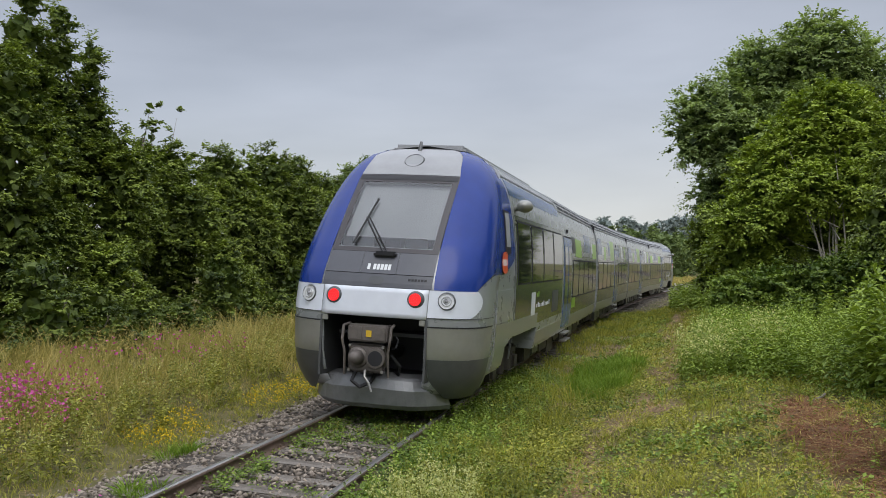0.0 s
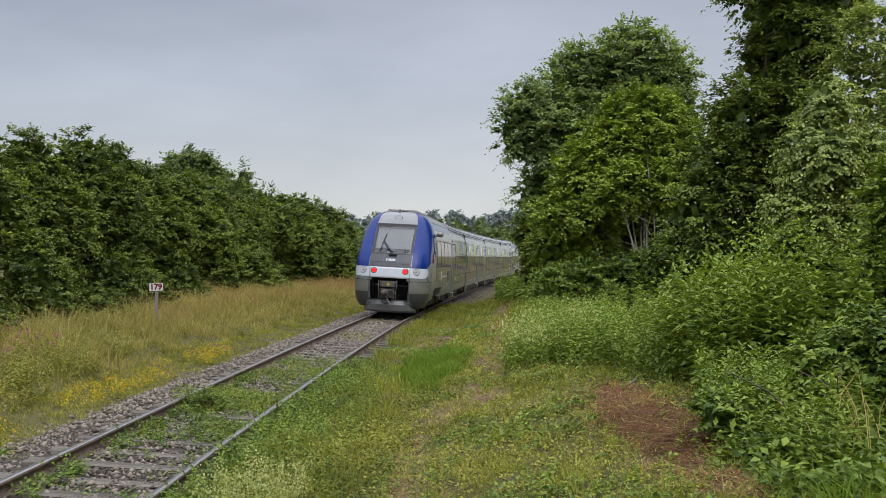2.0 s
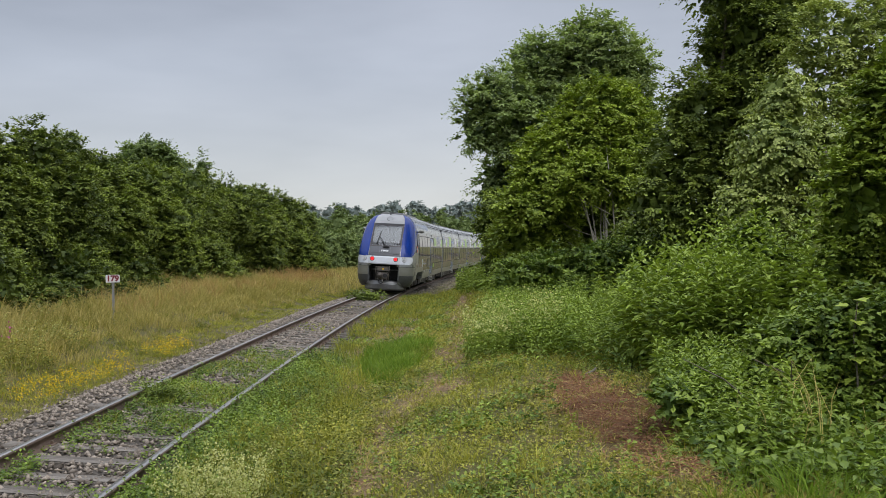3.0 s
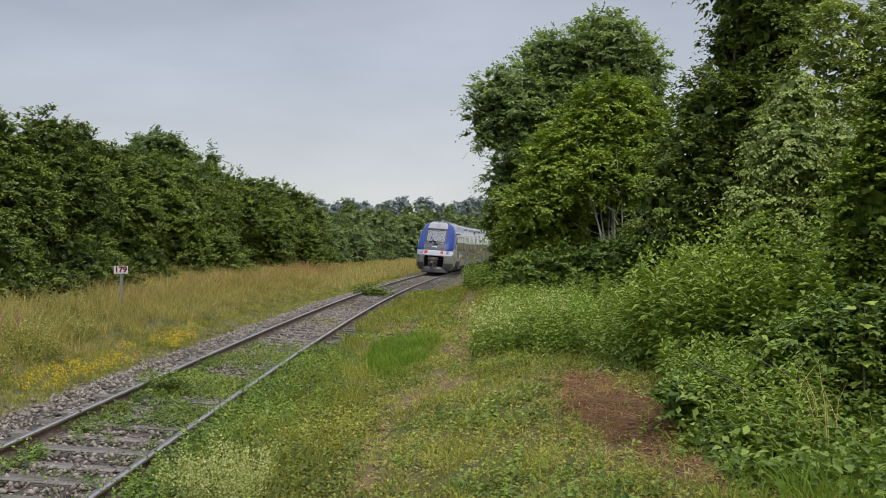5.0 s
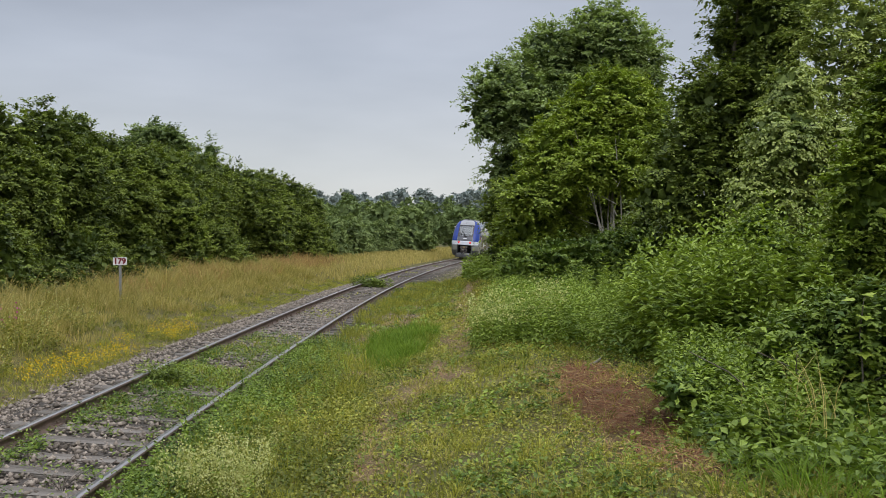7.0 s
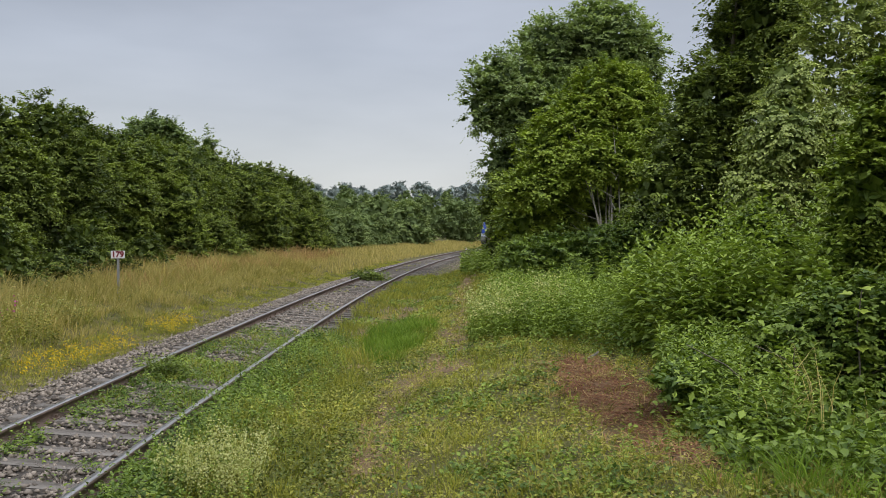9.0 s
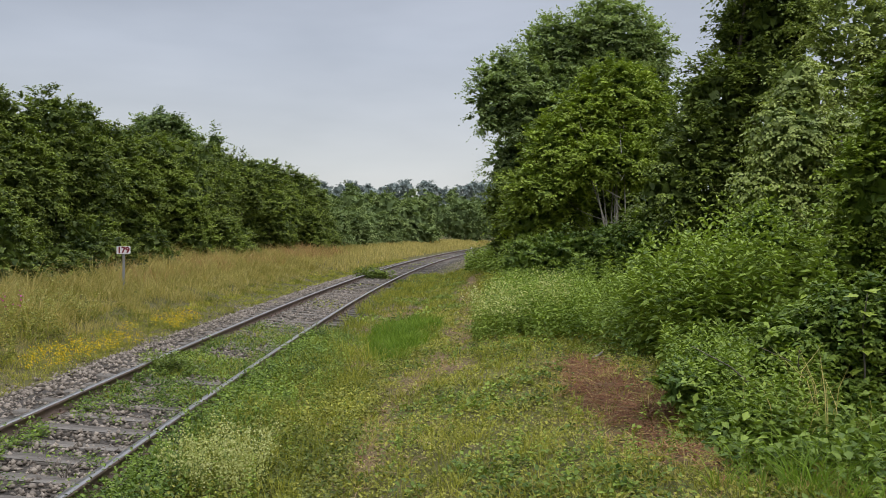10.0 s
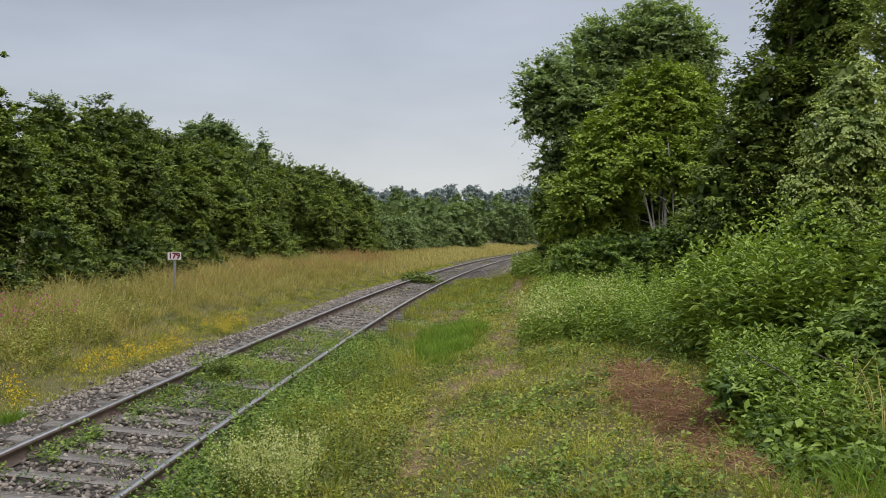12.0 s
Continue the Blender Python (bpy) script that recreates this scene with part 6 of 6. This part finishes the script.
    # weeds on the track
    def on_bed(x, y, s, d):
        return (RNG.random(len(x)) < np.interp(s, [4, 8.2, 9.2, 12.8, 13.4, 14.2, 15.2, 17], [0.05, 0.10, 0.95, 0.95, 0.25, 0.25, 0.9, 0.15])) & (wave(x, y, 1.6, 1.5) > -0.35)
    x, y = sow(2300, 4, 18, -0.66, 0.68, 1.0, on_bed)
    clumps("track_weeds", "low creeping weeds between the rails", x, y, 22, 0.15, 0.15, 0.042, M_UNDER, -0.12)
    x, y = sow(260, 8.6, 17, -0.62, 0.62, 1.0, on_bed)
    tufts("track_grass", "thin dry grass between the rails", x, y, 12, 0.22, 0.12, 0.006, M_GRASS, 0.7, 0.05)
    x, y = sow(4500, 15, 70, -0.66, 0.66, 1.0, lambda x, y, s, d: wave(x, y, 0.6, 1.0) > 0.35)
    low_leaves("far_track_weeds", "thin weeds between the rails", x, y, 0.10, 0.07, M_WEED, 0.0)
    x, y = sow(210, 4.5, 14.5, -0.70, -0.42, 1.0, lambda x, y, s, d: wave(x, y, 1.9, 0.3) > -0.2)
    clumps("rail_weeds", "green weeds crowding the inside of the rail", x, y, 26, 0.14, 0.17, 0.045, M_UNDER, -0.08)
    x, y = sow(260, 4, 26, -2.6, -0.9, 1.2, lambda x, y, s, d: wave(x, y, 1.2, 9.0) > 0.40)
    clumps("ballast_weeds", "sparse green weeds in the ballast", x, y, 16, 0.14, 0.10, 0.035, M_WEED, 0.0)
    x, y = sow(2600, 2.5, 70, -4.0, -2.65, 1.4, lambda x, y, s, d: wave(x, y, 1.1, 6.2) + 0.6 * RNG.standard_normal(len(x)) > -0.5)
    tufts("ballast_edge_grass", "short dry grass creeping into the ballast", x, y, 13, 0.14, 0.12, 0.006, M_GRASS, 0.7, 0.05)
    x, y = sow(7000, 2.5, 26, -4.3, -2.7, 1.4)
    blades("edge_litter", "flattened dry stalks at the edge of the ballast", x, y, RNG.uniform(0.06, 0.22, len(x)), 0.009, M_MULCH, 1.0, 0.0, 0.03, True, "litter")
    # tufts that overhang the rail
    for cx, cy, r, hh in ((-4.40, 13.5, 0.24, 0.44), (-4.15, 13.2, 0.18, 0.32), (-3.15, 41.0, 0.42, 0.45), (-3.55, 40.6, 0.40, 0.40)):
        x, y = spot(7, cx, cy, r * 1.3, r)
        clumps("rail_tuft", "dark green weed tuft leaning on the rail", x, y, 130, r, hh, 0.055 if r < 0.3 else 0.13, M_DARKTREE, 0.0)
    # taller plants along the edge of the thicket
    x, y = spot(900, 1.9, 19.5, 1.0, 5.5)
    plants("nettle_plants", "upright pale green nettle stems", (x, y), 0.80, M_UNDER, 16, 0.10, 0.10)
    x, y = spot(800, 3.2, 16.0, 1.2, 4.6)
    plants("weed_plants", "tall leafy weed stems at the thicket edge", (x, y), 0.85, M_UNDER, 18, 0.095, 0.06)
    x, y = spot(420, 4.2, 29.0, 2.2, 8.0)
    plants("edge_plants", "tall weed stems below the trees", (x, y), 0.9, M_UNDER, 16, 0.16, 0.0)
    x, y = spot(380, 2.6, 44, 1.6, 9.0)
    plants("far_edge_plants", "leafy weed stems by the track bend", (x, y), 1.1, M_UNDER, 16, 0.2, 0.05)
    x, y = spot(46, -1.95, 7.75, 0.46, 0.42)
    plants("bedstraw_plants", "pale cream frothy bedstraw stems", (x, y), 0.60, M_WEED, 12, 0.035, 0.1, M_CREAM, 0.020, 4200, (0.42, 1.02))
    x, y = spot(150, 0.95, 15.9, 0.5, 1.1)
    plants("meadowsweet_plants", "cream meadowsweet stems", (x, y), 0.85, M_UNDER, 12, 0.08, 0.15, M_CREAM, 0.035, 1500, (0.70, 1.05))
    x, y = spot(90, 1.95, 16.0, 0.35, 0.8)
    plants("goldenrod_plants", "cream goldenrod stems", (x, y), 0.9, M_UNDER, 12, 0.08, 0.15, M_CREAM, 0.035, 700, (0.75, 1.05))
    x, y = sow(900, 8.5, 22, -3.6, -2.75, 1.0, lambda x, y, s, d: wave(x, y, 0.9, 7.0) > -0.1)
    plants("buttercup_plants", "low yellow-flowered trefoil stems", (x, y), 0.22, M_WEED, 10, 0.03, 0.05, M_YFLOWER, 0.028, 2600, (0.8, 1.15))
    x, y = spot(160, -8.9, 10.8, 0.9, 1.6)
    plants("pea_plants", "everlasting pea stems", (x, y), 0.62, M_WEED, 18, 0.06, 0.0, M_PINK, 0.05, 900, (0.55, 1.1))
    x, y = spot(60, -9.4, 16.0, 1.0, 3.5)
    plants("vetch_plants", "scattered pink vetch stems", (x, y), 0.7, M_WEED, 14, 0.05, 0.0, M_PINK, 0.05, 180, (0.8, 1.15))
    x, y = np.array([-5.45, -3.55, -1.95, -2.05, -5.05]), np.array([7.5, 6.6, 6.2, 6.1, 7.3])
    plants("mallow_plants", "single pink mallow stems by the ballast", (x, y), 0.14, M_WEED, 10, 0.04, 0.0, M_PINK, 0.03, 40, (0.8, 1.1))
    # coarse grass, docks and brambles in the corner by the thicket
    x, y = spot(60, 2.9, 5.9, 1.0, 0.8)
    tufts("coarse_grass", "long arching green grass by the bramble", x, y, 16, 0.34, 0.14, 0.008, M_LUSH, 0.9, 0.2)
    x, y = spot(330, 3.1, 7.2, 1.0, 1.8)
    clumps("dock_weeds", "broad-leaved green weeds beside the bramble", x, y, 26, 0.20, 0.30, 0.085, M_UNDER, -0.05)
    x, y = spot(16, 2.95, 7.3, 0.7, 0.8)
    tufts("false_oat_heads", "straw-coloured drooping grass stems", x, y, 3, 0.85, 0.05, 0.006, M_STRAW, 0.55, 0.35)
    x, y = spot(300, 3.50, 12.4, 0.80, 1.7)
    plants("dogwood_plants", "upright dogwood shoots with bright leaves", (x, y), 1.55, M_UNDER, 30, 0.15, 0.18)
    x, y = spot(240, 3.05, 9.4, 0.55, 2.0)
    plants("bramble_plants", "bramble shoots with broad green leaves", (x, y), 0.60, M_UNDER, 20, 0.11, 0.06)
    x, y = spot(230, 2.70, 8.3, 0.42, 1.7)
    plants("nettle_shoots", "low leafy shoots spilling over the cleared patch", (x, y), 0.50, M_UNDER, 16, 0.095, 0.08)
    x, y = spot(140, 4.3, 12.0, 0.8, 1.6)
    plants("maple_plants", "young shoots with yellow-green leaves", (x, y), 2.0, M_UNDER, 32, 0.15, 0.26)
    for cx, cy, r in ((-4.85, 7.8, 0.32), (-5.9, 10.2, 0.2)):
        x, y = spot(12, cx, cy, r, r)
        tufts("grass_tuft", "dark green grass tuft in the ballast", x, y, 18, 0.26, 0.08, 0.010, M_LUSH, 0.9, -0.2)
    # twig bush between the sleepers
    bm = bmesh.new()
    rng = random.Random(3)
    cx, cy = -3.42, 7.85
    g = float(ground_z(np.float64(cx), np.float64(cy)))
    for k in range(14):
        an, ln = rng.uniform(0, 6.28), rng.uniform(0.15, 0.34)
        p0 = Vector((cx, cy, g - 0.02))
        p1 = p0 + Vector((math.cos(an) * ln * 0.3, math.sin(an) * ln * 0.3, ln * 0.55))
        limb(bm, [p0, p1, p1 + Vector((math.cos(an) * ln * 0.5, math.sin(an) * ln * 0.5, ln * 0.35))], 0.0045, 0.0015, 4)
    tagged(part("dead_twig", bm, M_BARK), "bare dead twigs growing between the sleepers", "twigs")


meadow()


# ---- kilometre sign and marker post ----
def km_sign():
    x, y = -9.22, 25.0
    g = float(ground_z(np.float64(x), np.float64(y)))
    sign = tagged(new("kilometre_sign"), "white kilometre plate with dark red figures on a grey post", "sign")
    sign.matrix_world = pose(x, y, g, 0, 0, 8)
    zc = 1.46 - g
    part("post", boxed((-0.032, 0.0, -0.3), (0.032, 0.05, zc - 0.05), 0.006), M_POST, sign, "grey steel post")
    plate = part("plate", boxed((-0.19, -0.02, zc - 0.10), (0.19, 0.0, zc + 0.115), 0.004), M_SIGNW, sign, "white enamel plate")
    cu = bpy.data.curves.new("figures", "FONT")
    cu.body, cu.size, cu.align_x, cu.align_y, cu.extrude, cu.offset = "179", 0.225, "CENTER", "CENTER", 0.002, 0.010
    tmp = new("figures_tmp", cu)
    me = bpy.data.meshes.new_from_object(tmp.evaluated_get(bpy.context.evaluated_depsgraph_get()))
    bpy.data.objects.remove(tmp)
    me.materials.clear()
    me.materials.append(M_SIGNR)
    t = attach(new("figures", me), plate)
    t.matrix_basis = pose(0, -0.024, zc + 0.008, 90, 0, 0)
    x, y = on_track(112.0, -2.4)
    x, y = float(x), float(y)
    g = float(ground_z(np.float64(x), np.float64(y)))
    mark = tagged(part("marker_post", boxed((-0.08, -0.08, -0.2), (0.08, 0.08, 0.42), 0.02), M_SIGNW), "small white marker post beside the track", "post")
    mark.location = (x, y, g)
    # pale split log at the edge of the cleared patch
    bm = bmesh.new()
    limb(bm, [(0, 0, 0), (0.05, 0.02, 0.02), (0.10, 0.03, 0.05), (0.15, 0.01, 0.10)], 0.03, 0.012, 7)
    log = tagged(part("branch_stub", bm, M_PALEBARK, smooth=True), "pale broken branch lying on the cleared patch", "branch")
    lx, ly = 2.0, 12.0
    log.location = (lx, ly, float(ground_z(np.float64(lx), np.float64(ly))) + 0.03)


km_sign()


def maple_sapling():
    """a young maple with broad lobed leaves"""
    x, y = 3.85, 8.1
    g = float(ground_z(np.float64(x), np.float64(y)))
    sap = tagged(new("maple_sapling"), "young maple sapling with broad yellow-green lobed leaves", "sapling")
    sap.location = (x, y, g)
    bm = bmesh.new()
    limb(bm, [(0, 0, -0.05), (0.02, 0, 0.4), (0.0, 0.02, 0.8), (0.03, 0, 1.12)], 0.012, 0.005, 6)
    part("stem", bm, M_BARK, sap)
    rng = random.Random(8)
    outline = [(0, 0), (0.05, -0.02), (0.11, 0.02), (0.085, 0.05), (0.13, 0.10), (0.08, 0.105), (0.05, 0.11), (0.0, 0.18), (-0.05, 0.11), (-0.08, 0.105), (-0.13, 0.10), (-0.085, 0.05), (-0.11, 0.02), (-0.05, -0.02)]
    for k in range(13):
        z = 0.35 + 0.8 * k / 12
        m = pose(0, 0, z, 0, 0, 137 * k + rng.uniform(-20, 20)) @ pose(0, 0.06, 0, rng.uniform(-35, 5), rng.uniform(-15, 15), 0)
        bm = bmesh.new()
        bm.faces.new([bm.verts.new(m @ Vector((px * 0.62, py * 0.68, 0.02 * abs(px) / 0.13))) for px, py in outline])
        ob = part("leaf", bm, M_MAPLE, sap)
        ob.data.attributes.new("tint", "FLOAT", "POINT").data.foreach_set("value", np.full(len(ob.data.vertices), rng.uniform(0.6, 1.0), np.float32))


maple_sapling()


# ---- what moves ----
def motions():
    times = [k * 0.25 for k in range(49)]
    for k, (car, wheels) in enumerate(CARS):
        walk(car, [(t, car_pose(k, t)) for t in times])
        way = -1 if k < 3 else 1
        for w, y in wheels:
            place = w.location.copy()
            rows = []
            for f in range(0, 361):
                t = f / 30
                turn = math.degrees((run_at(t) - run_at(0)) / 0.43) * way
                rows.append((t, Matrix.Translation(place) @ pose(0, 0, 0, turn % 360)))
            walk(w, rows)


motions()
